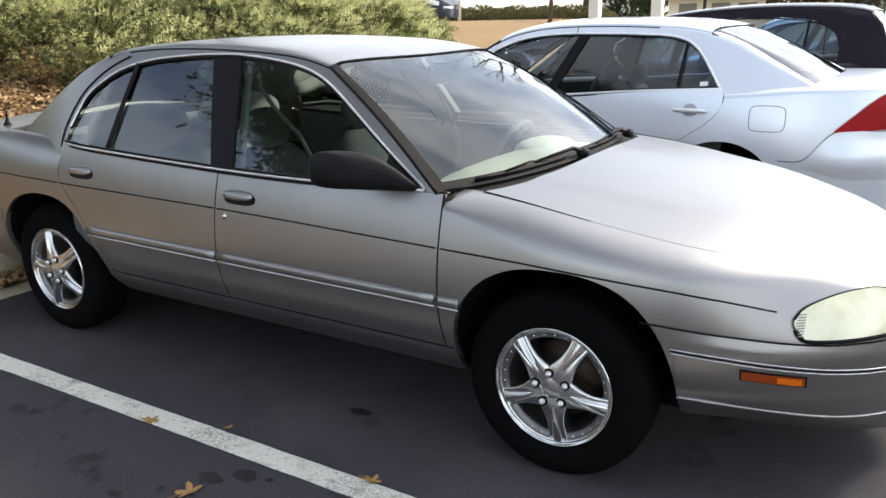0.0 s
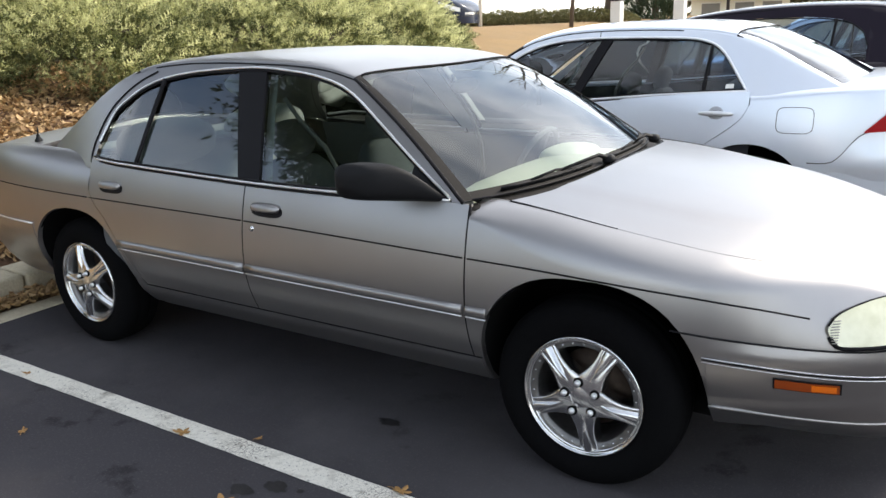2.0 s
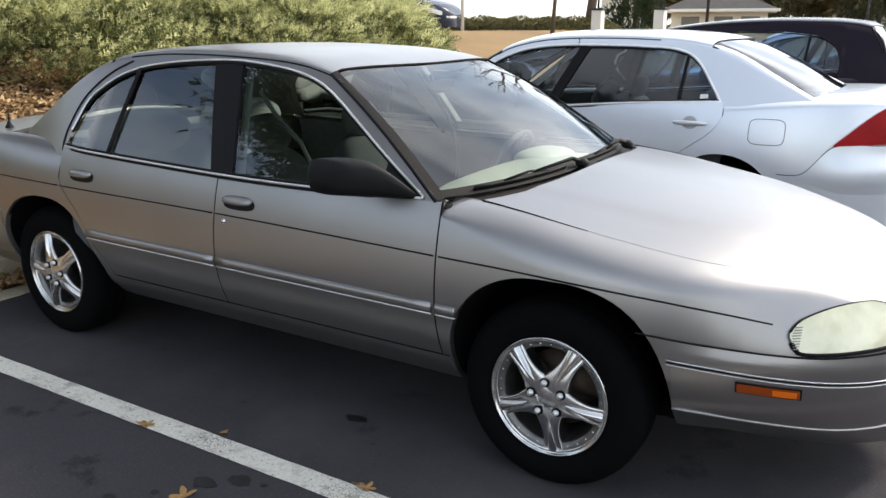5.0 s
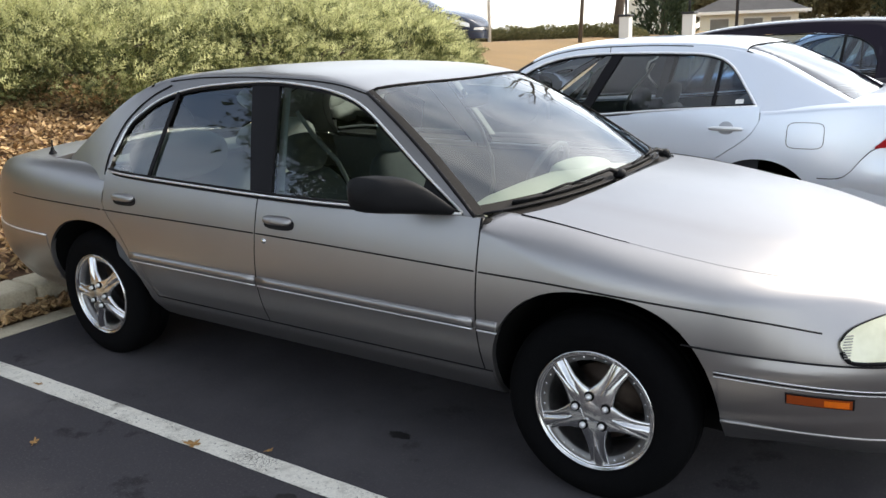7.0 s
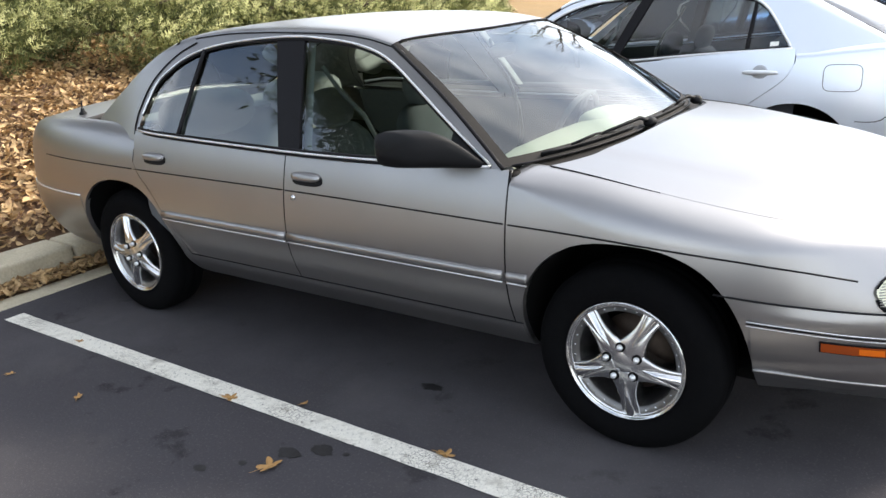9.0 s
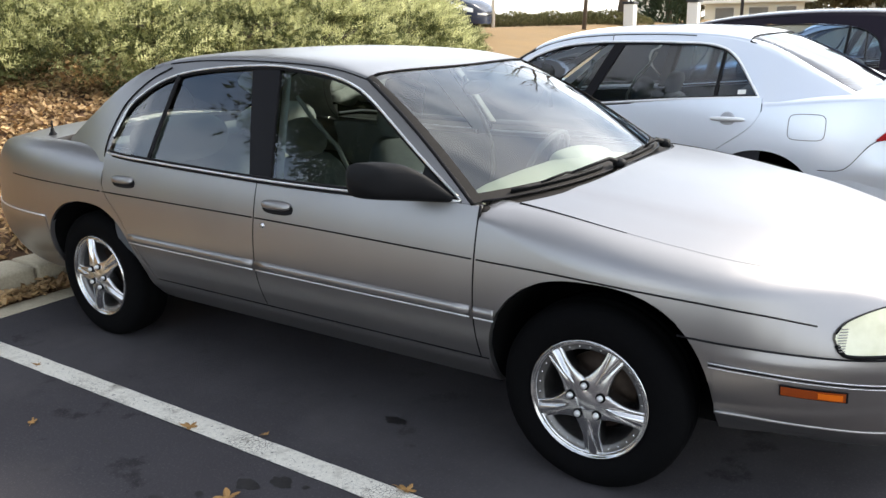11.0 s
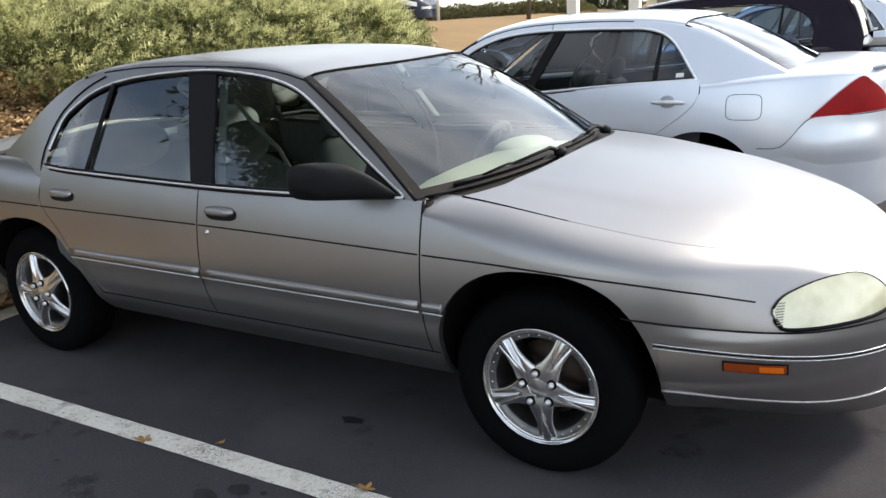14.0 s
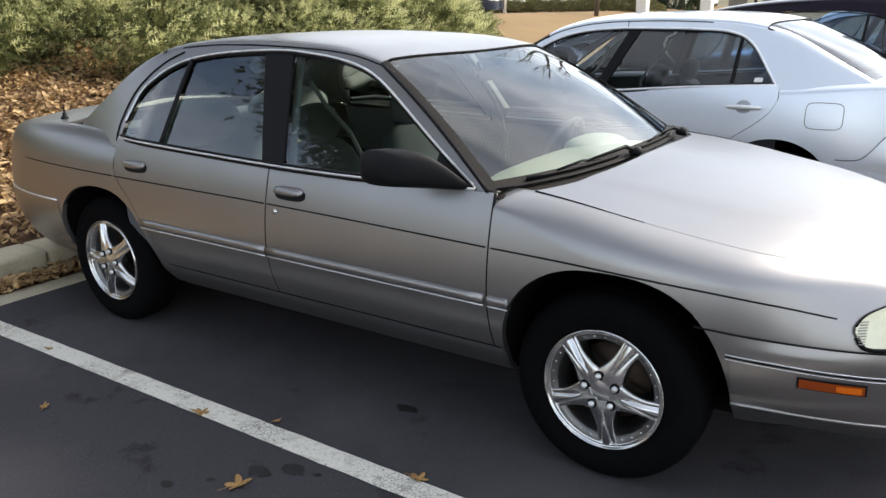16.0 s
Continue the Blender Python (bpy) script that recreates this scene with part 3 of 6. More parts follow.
def car(name, at, S, paint, label, style, interior, detail=True):
    root = thing(name, at, label, "car")
    seal = GLOSS_BLACK
    pane_glass = GLASS_SIDE if detail else GLASS_DARK
    belt_front = S.win_range[1]
    for side in (-1, 1):
        near = side == S.seen_side
        # lower side panels
        fender = part("front_fender", side_panel(S, side, S.gF + 0.0032, S.xF, S.sh, S.hood_r), paint, root)
        quarter = part("rear_quarter", side_panel(S, side, S.gR - 0.0032, S.xR, S.sh, S.deck_r), paint, root)
        door_f = part("front_door", side_panel(S, side, S.gB + 0.0032, S.gF - 0.0032, S.belt), paint, root)
        cut = lambda x: max(S.arch(x), S.door_cut(x)) if x < S.cut_end else S.arch(x)
        door_r = part("rear_door", side_panel(S, side, S.gR + 0.0032, S.gB - 0.0032, S.belt, bottom=cut), paint, root)
        part("arch_lip", side_panel(S, side, S.gR - 0.0032, S.cut_end, lambda x: max(S.arch(x) + 0.002, S.door_cut(x) - 0.005), nz=10), paint, quarter)
        for xs, zz in ((S.gF, None), (S.gB, None)):
            part("gap_seal", tube([(xs, side * (S.Y(xs, z) - 0.006), z) for z in span(S.sill + 0.01, S.belt(xs), 24)], 0.006, 6), seal, root)
        part("rocker_panel", side_panel(S, side, S.cut_end + 0.012, S.archF[0] - S.archF[1] - 0.004, lambda x: S.crease_low - 0.002, out=0.005, nz=8), paint, root)
        part("rocker_seam", side_line(S, side, span(S.cut_end + 0.012, S.archF[0] - S.archF[1] - 0.004, 30), lambda x: S.crease_low + 0.001, 0.003, 0.001), seal, root)
        # a black bead is drawn for the slight shadow of the body crease
        if S.body_line:
            for ob, a, b in ((fender, S.gF + 0.01, S.line_end), (door_f, S.gB + 0.01, S.gF - 0.01), (door_r, S.gR + 0.01, S.gB - 0.01), (quarter, S.gR - 0.01, S.line_start)):
                part("body_line", side_line(S, side, span(a, b, 24), S.body_line, 0.0032, 0.001, 0.8), seal, ob, "thin dark line standing in for shadow along the body crease")
        if S.moulding:
            for ob, a, b in ((door_f, S.gB + 0.008, S.gF - 0.012), (door_r, S.mould_start, S.gB - 0.008), (fender, S.gF + 0.006, S.gF + 0.085)):
                m = part("side_moulding", side_line(S, side, span(a, b, 16), S.moulding, 0.020, 0.002, 0.55, 10), paint, ob)
                part("bright_strip", side_line(S, side, span(a, b, 16), lambda x: S.moulding(x) - 0.022, 0.0035, 0.006), CHROME_DULL, m)
        for ob, hx in ((door_f, S.handles[0]), (door_r, S.handles[1])):
            if S.handle_size:
                bent_handle(S, side, hx, S.handle_z(hx), paint, ob, "door_handle", *S.handle_size)
        if S.lock and near:
            lx, lz = S.lock
            k = lathe([(0.0, -0.006), (0.010, -0.005), (0.013, 0.004)], 14)
            bmesh.ops.translate(k, vec=(lx, side * S.Y(lx, lz), lz), verts=k.verts)
            part("lock", k, CHROME, door_f)
        # cabin side: frame, panes, pillars
        w0, w1 = S.win_range
        low = lambda x: max(S.belt(x), S.win(x)) if w0 <= x <= w1 else S.cab_low(x)
        rows = []
        xs = sorted(set(span(S.cab_range[0], S.cab_range[1], 70) + ends(-0.6, w0, 24, 2.5) + [w0 - 0.001, w1 + 0.001]))
        for x in xs:
            if x < S.cab_range[0] or x > S.cab_range[1]:
                continue
            z0, z1 = low(x), S.cab(x)
            fl = smooth01(-0.9, -1.1, x)
            rows.append([Vector((x, side * S.Yc(x, z), z)) for z in span(min(z0, z1 - 0.002), z1, 10)]
                        + [Vector((x, side * (S.Yc(x, z1) - fl * dy), z1 + fl * dz)) for dy, dz in ((0.012, 0.007), (0.028, 0.013), (0.050, 0.016), (0.075, 0.012))])
        part("cabin_frame", sheet(rows, (0, 0, 0.7)), paint, root)
        part("roof_seam", cabin_line(S, side, [(x, S.cab(x) - 0.004) for x in span(max(S.win_range[0] - 0.03, -0.90), S.head_x + 0.02, 50)], 0.0035, 0.001), seal, root)
        bl, bt = S.b_rear, S.b_front
        rear_edge = lambda v: bl[0] + (bl[1] - bl[0]) * v
        front_edge = lambda v: bt[0] + (bt[1] - bt[0]) * v
        wf = part("window_glass", cabin_patch(S, side, front_edge, lambda v: w1 - 0.004, S.belt, lambda x: S.win(x) - 0.004, inset=0.012), pane_glass, door_f)
        qx = S.quarter_bar
        wr = part("window_glass", cabin_patch(S, side, lambda v: qx[0] + (qx[1] - qx[0]) * v, rear_edge, S.belt, lambda x: S.win(x) - 0.004, inset=0.012), pane_glass, door_r)
        wq = part("quarter_glass", cabin_patch(S, side, lambda v: w0 + 0.004, lambda v: qx[0] + (qx[1] - qx[0]) * v - 0.02, S.belt, lambda x: S.win(x) - 0.004, inset=0.012), pane_glass, door_r)
        for ob in (wf, wr, wq):
            ob.visible_shadow = False
        part("b_pillar", cabin_patch(S, side, rear_edge, front_edge, S.belt, lambda x: S.win(x) - 0.003, nu=6, inset=0.002, rim=0.03), seal, root, "black door pillar cover")
        xr, zr = bl[1] + 0.10, S.win(bl[1] + 0.10)
        part("frame_gap", cabin_line(S, side, [(xr, zr + 0.004), (xr + 0.004, S.cab(xr) - 0.002)], 0.003, 0.0), seal, root)
        post = [[Vector((rear_edge(v) + (front_edge(v) - rear_edge(v)) * u + 0.03, side * (S.Yc(rear_edge(v), zz) - 0.06), zz)) for u in span(0, 0.9, 4)] for v, zz in ((v, S.belt(0) + v * (S.win(-0.2) - S.belt(0))) for v in span(0, 0.98, 6))]
        part("pillar_trim", sheet(post, (0, 0, 0.9)), interior[0], root)
        part("seat_belt", tube([(S.seat_x[0] - 0.18, side * 0.655, 1.27), (S.seat_x[0] - 0.13, side * 0.62, 1.17), (S.seat_x[0] - 0.03, side * 0.59, 1.06), (S.seat_x[0] + 0.04, side * 0.575, 0.92), (S.seat_x[0] + 0.05, side * 0.58, 0.78), (S.seat_x[0] - 0.02, side * 0.60, 0.6)], 0.012, 6, 0.3), BELT_WEB, root)
        part("divider_bar", cabin_line(S, side, [(qx[0] + (qx[1] - qx[0]) * v - 0.01, S.belt(qx[0]) + v * (S.win(qx[1]) - S.belt(qx[0]))) for v in span(0, 1, 8)], 0.012, 0.0, 0.7), seal, door_r)
        outline = [(x, S.win(x)) for x in sorted(set(span(w0 + 0.002, w1, 60) + ends(-0.6, w0 + 0.002, 20, 2.5)))]
        part("window_seal", cabin_line(S, side, [(x, z - 0.008) for x, z in outline], 0.0055, -0.003), seal, root)
        if S.chrome:
          part("chrome_strip", cabin_line(S, side, [(x, z + 0.004) for x, z in outline], S.chrome, 0.004), CHROME_DULL, root, "bright strip round the side windows")
          part("chrome_strip", tube([(x, side * (S.Yc(x, S.belt(x)) + 0.006), S.belt(x) + 0.002) for x in span(w0, w1, 40)], S.chrome, 6), CHROME_DULL, root, "bright strip along the window sills")
        part("sill_seal", tube([(x, side * (S.Yc(x, S.belt(x)) + 0.002), S.belt(x) + 0.011) for x in span(w0 + 0.01, w1 - 0.02, 40)], 0.006, 6), seal, root)
        part("sill_seal", tube([(x, side * (S.Yc(x, S.belt(x)) + 0.001), S.belt(x) - 0.010) for x in span(w0, w1, 40)], 0.006, 6), seal, root)
        # inner skin of the doors and the dark of the wheel wells
        rows = [[Vector((x, side * (S.Y(x, z) - 0.07), z)) for z in span(0.42, S.belt(x) - 0.02, 6)] for x in span(S.gR, S.gF, 16)]
        part("door_trim", sheet(rows, (0, side * 9, 0.5)), interior[1], root)
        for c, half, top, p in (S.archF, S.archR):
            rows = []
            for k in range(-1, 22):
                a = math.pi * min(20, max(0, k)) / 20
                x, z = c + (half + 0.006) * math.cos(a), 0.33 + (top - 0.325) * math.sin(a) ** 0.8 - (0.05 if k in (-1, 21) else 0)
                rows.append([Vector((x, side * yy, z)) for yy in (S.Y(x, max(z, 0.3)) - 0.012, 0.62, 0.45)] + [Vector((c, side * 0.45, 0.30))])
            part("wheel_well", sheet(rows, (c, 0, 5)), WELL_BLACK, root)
        wheel(root, S, S.axF, side, style[3], style)
        wheel(root, S, S.axR, side, style[4], style)
    # bonnet, boot, roof
    rows = [[S.cap_point(x, r) for x in ends(S.hood_x(r), S.xF, 40, 2.4)] for r in span(-S.hood_r + 0.003, S.hood_r - 0.003, 44)]
    part("bonnet", sheet(rows, (0, 0, 0), lambda p: Vector((0, 0, -0.02))), paint, root)
    for side in (-1, 1):
        gap = [S.cap_point(x, S.hood_r - 0.002, side) + Vector((0, 0, 0.0005)) for x in span(S.hood_x(S.hood_r) + 0.01, S.hood_x(S.hood_r) + 0.40, 40)]
        part("bonnet_gap", tube(gap, [0.0038 - 0.0026 * i / 40 for i in range(41)], 6), seal, root)
    rows = [[S.cap_point(x, r) for x in ends(S.deck_x(r), S.xR, 30, 2.4)] for r in span(-S.deck_r + 0.003, S.deck_r - 0.003, 36)]
    part("boot_lid", sheet(rows, (0, 0, 0), lambda p: Vector((0, 0, -0.02))), paint, root)
    roof_y = lambda x: S.Yc(x, S.cab(x))
    roof_z = lambda x, r: S.cab(x) + S.crown * (1 - min(1, abs(r)) ** 2.6) ** (1 / 2.6)
    head = lambda r: S.head_x + 0.045 * (1 - r * r)
    tail = lambda r: S.tail_x - 0.05 * (1 - r * r)
    rows = [[Vector((x, r * roof_y(x), roof_z(x, r))) for x in span(tail(r), head(r), 30)] for r in [math.sin(math.pi / 2 * q) for q in span(-1, 1, 44)]]
    part("roof", sheet(rows, (0, 0, 0)), paint, root)
    ws = part("windscreen", pane_sheet(S, head, lambda r: roof_z(head(r), r) - 0.004, roof_y(S.head_x), S.ws_x, S.ws_z, S.ws_y, 0.03), GLASS_FRONT, root)
    rw = part("rear_window", pane_sheet(S, tail, lambda r: roof_z(tail(r), r) - 0.004, roof_y(S.tail_x), S.rw_x, S.rw_z, S.rw_y, 0.03), pane_glass, root)
    ws.visible_shadow = rw.visible_shadow = False
    for a, b in ((-1.0, -0.955), (0.955, 1.0)):
        band = pane_sheet(S, head, lambda r: roof_z(head(r), r) - 0.001, roof_y(S.head_x), S.ws_x, lambda r: S.ws_z(r) + 0.003, S.ws_y, 0.033, a, b)
        part("edge_band", band, COWL_PLASTIC, ws, "dark printed band along the glass edge")
    band = pane_sheet(S, head, lambda r: roof_z(head(r), r) - 0.001, roof_y(S.head_x), S.ws_x, lambda r: S.ws_z(r) + 0.003, S.ws_y, 0.033, -0.955, 0.955, 0.950, 1.0)
    part("edge_band", band, COWL_PLASTIC, ws, "dark printed band along the glass edge")
    for pane, xt, xb, zb, yb in ((ws, head, S.ws_x, S.ws_z, S.ws_y), (rw, tail, S.rw_x, S.rw_z, S.rw_y)):
        x0 = xt(1)
        part("seal", tube([(xt(r), r * roof_y(x0), roof_z(xt(r), r)) for r in span(-1, 1, 24)], 0.0035, 6), seal, pane)
        for side in (-1, 1):
            edge = [(xt(1) + (xb(1) - xt(1)) * v, side * (roof_y(x0) + (yb - roof_y(x0)) * v), roof_z(x0, 1) + (zb(1) - roof_z(x0, 1)) * v + 0.021 * math.sin(math.pi * v)) for v in span(0, 1, 14)]
            part("seal", tube(edge, 0.008 if pane is ws else 0.006, 6), seal, pane)
    rows = [[Vector((S.ws_x(r) - 0.06 + q * (S.hood_x(r) - S.ws_x(r) + 0.09), r * S.ws_y * 1.0, S.ws_z(r) + 0.004 - 0.03 * q)) for q in span(0, 1, 4)] for r in span(-0.94, 0.94, 20)]
    part("cowl_panel", sheet(rows, (0, 0, 0)), COWL_PLASTIC, root, "dusty grey-brown panel below the windscreen")
    # inside
    tub = part("cabin_floor", box(S.archR[0] + S.archR[1] + 0.02, S.archF[0] - S.archF[1] - 0.02, -S.W + 0.12, S.W - 0.12, 0.36, 0.40), interior[1], root)
    dash = part("dashboard", ellipsoid((S.head_x + 0.60, 0, 0.80), (0.30, S.W - 0.16, 0.15), 3.0), interior[2], root)
    part("binnacle", ellipsoid((S.head_x + 0.46, S.wheel_side * 0.36, 0.92), (0.12, 0.2, 0.05), 2.5), interior[2], dash)
    ring = bmesh.new()
    rs = []
    for k in range(28):
        a = 2 * math.pi * k / 28
        c = Vector((0, 0.185 * math.cos(a), 0.185 * math.sin(a)))
        d = c.normalized()
        rs.append([ring.verts.new(c + 0.014 * (math.cos(q) * d + math.sin(q) * Vector((1, 0, 0)))) for q in (math.pi / 3 * j for j in range(6))])
    for k in range(28):
        for j in range(6):
            ring.faces.new([rs[k][j], rs[k][(j + 1) % 6], rs[(k + 1) % 28][(j + 1) % 6], rs[(k + 1) % 28][j]])
    for q in (90, 210, 330):
        a = radians(q)
        spoke = tube([(0.01, 0, 0), (0.0, 0.18 * math.cos(a), 0.18 * math.sin(a))], 0.014, 6)
        ring = join(ring, spoke)
    bmesh.ops.transform(ring, matrix=Matrix.Translation((S.head_x + 0.27, S.wheel_side * 0.36, 0.87)) @ Matrix.Rotation(radians(25), 4, "Y"), verts=ring.verts)
    part("steering_wheel", ring, interior[1], root)
    for sy in (-0.36, 0.36):
        bucket_seat(root, S.seat_x[0], sy, interior[3], name="front_seat")
    bench = part("rear_bench", ellipsoid((S.seat_x[1], 0, 0.36), (0.27, 0.66, 0.11), 4.0), interior[0], root)
    back = ellipsoid((0, 0, 0.30), (0.10, 0.66, 0.33), 4.0)
    bmesh.ops.transform(back, matrix=Matrix.Translation((S.seat_x[1] - 0.26, 0, 0.40)) @ Matrix.Rotation(radians(-24), 4, "Y"), verts=back.verts)
    part("bench_back", back, interior[0], bench)
    for sy in (-0.36, 0.36):
        part("headrest", ellipsoid((S.seat_x[1] - 0.42, sy, 0.99), (0.13, 0.29, 0.125), 2.6), interior[0], bench)
    part("parcel_shelf", box(S.tail_x - 0.62, S.tail_x - 0.18, -0.62, 0.62, S.belt(-1.1) - 0.02, S.belt(-1.1), 0.008), interior[0], root)
    rows = [[Vector((x, r * (roof_y(x) - 0.03), roof_z(x, r) - 0.03)) for x in span(S.tail_x, S.head_x, 8)] for r in span(-0.98, 0.98, 10)]
    part("headliner", sheet(rows, (0, 0, 9)), interior[0], root)
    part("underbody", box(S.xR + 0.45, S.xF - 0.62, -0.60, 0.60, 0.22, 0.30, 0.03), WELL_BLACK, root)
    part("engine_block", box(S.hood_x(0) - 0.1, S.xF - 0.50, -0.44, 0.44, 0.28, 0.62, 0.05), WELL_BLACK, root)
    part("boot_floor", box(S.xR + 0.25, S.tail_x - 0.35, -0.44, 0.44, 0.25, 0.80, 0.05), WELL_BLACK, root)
    return root


# the pewter saloon
LUM = Shape(W=0.925, xcF=1.3, xF=2.45, nF=2.15, xcR=-1.35, xR=-2.66, nR=3.2, mid=0.62, up=0.068, low=0.155, crease_low=0.398, sill=0.283,
            archF=(1.384, 0.384, 0.757, 2.45), archR=(-1.30, 0.385, 0.738, 2.4), axF=1.3655, axR=-1.3655, yw=0.852, hub=0.326, tyre=0.333, rim=0.209,
            belt=curve([(-1.2, 0.985), (-0.6, 0.966), (0, 0.952), (0.6, 0.951), (1.0, 0.952)]),
            win=curve([(-1.152, 1.04), (-1.11, 1.175), (-1.02, 1.252), (-0.91, 1.312), (-0.765, 1.351), (-0.54, 1.376), (-0.245, 1.387), (-0.05, 1.375),
                       (0.118, 1.354), (0.252, 1.322), (0.358, 1.276), (0.507, 1.186), (0.648, 1.095), (0.872, 0.952)]),
            win_range=(-1.15, 0.870),
            cab=curve([(-1.72, 1.00), (-1.55, 1.105), (-1.25, 1.290), (-1.0, 1.378), (-0.75, 1.408), (-0.49, 1.414), (-0.27, 1.410), (0, 1.398), (0.167, 1.380),
                       (0.30, 1.352), (0.37, 1.330), (0.55, 1.213), (0.755, 1.079), (0.955, 0.950)]),
            cab_range=(-1.72, 0.955), cab_low=curve([(-1.8, 0.93), (-1.15, 0.94), (1.0, 0.94)]), ycb=0.888, yck=0.575, cab_taper=0.27, cab_x=-0.95, taper_low=1.0, c_bulge=0.0,
            gF=0.962, gB=-0.110, gR=-1.160, door_cut=curve([(-1.165, 0.845), (-1.12, 0.785), (-1.03, 0.705), (-0.95, 0.60), (-0.90, 0.50), (-0.875, 0.42), (-0.86, 0.34)]), cut_end=-0.861, b_rear=(-0.139, -0.345), b_front=(-0.018, -0.180), quarter_bar=(-0.80, -0.80),
            sh=curve([(-2.66, 0.73), (-2.4, 0.79), (-2.0, 0.83), (-1.2, 0.85), (0.9, 0.905), (1.0, 0.893), (1.12, 0.850), (1.28, 0.800), (1.6, 0.766), (1.9, 0.738), (2.1, 0.717), (2.2, 0.706), (2.3, 0.668), (2.40, 0.590), (2.45, 0.530)]),
            top=curve([(-2.66, 0.76), (-2.58, 0.90), (-2.45, 0.985), (-2.2, 1.025), (-1.7, 1.035), (-1.0, 1.02), (1.0, 0.998), (1.2, 0.990), (1.45, 0.970), (1.7, 0.940),
                       (1.95, 0.905), (2.17, 0.852), (2.3, 0.785), (2.40, 0.682), (2.45, 0.575)]),
            gap_z=curve([(-2.66, 0.75), (-2.58, 0.86), (-2.45, 0.935), (-2.2, 0.985), (-1.7, 1.005), (-1.2, 0.985), (1.0, 0.955), (1.2, 0.938), (1.4, 0.908), (1.66, 0.862), (2.0, 0.797), (2.17, 0.757), (2.3, 0.698), (2.40, 0.612), (2.45, 0.550)]), hood_r=0.865, deck_r=0.86, hood_x=lambda r: 1.205 - 0.25 * abs(r) ** 3.5, deck_x=lambda r: -1.80 + 0.10 * r * r,
            body_line=curve([(-2.0, 0.818), (-1.2, 0.804), (0, 0.794), (0.97, 0.774), (1.37, 0.764), (1.72, 0.736), (1.87, 0.710), (2.02, 0.672)]), line_end=2.02, line_start=-2.0,
            moulding=curve([(-1.1, 0.602), (0, 0.596), (1.1, 0.590)]), mould_start=-0.955, handles=(0.020, -0.992), handle_z=curve([(-1.1, 0.868), (0.1, 0.851)]),
            handle_size=(0.086, 0.026), lock=(-0.055, 0.768), chrome=0.0055, head_x=0.315, tail_x=-1.02, crown=0.033,
            ws_x=lambda r: 0.935 + 0.20 * (1 - abs(r) ** 2.7), ws_z=lambda r: 0.955 + 0.015 * (1 - r * r), ws_y=0.870,
            rw_x=lambda r: -1.74 - 0.10 * (1 - r * r), rw_z=lambda r: 1.02 + 0.01 * (1 - r * r), rw_y=0.57,
            wheel_side=1, seat_x=(0.12, -0.80), seen_side=-1, nose_lean=1.6)
STAR = ("star", CHROME, WHEEL_SILVER, 61, 37)
pewter = car("saloon_car", pose(0, 0, 0), LUM, PAINT_PEWTER, "pewter-grey four-door saloon with chrome star wheels, backed up to the kerb", STAR, (SEAT_CLOTH, TRIM_GREY, DASH, FRONT_CLOTH))


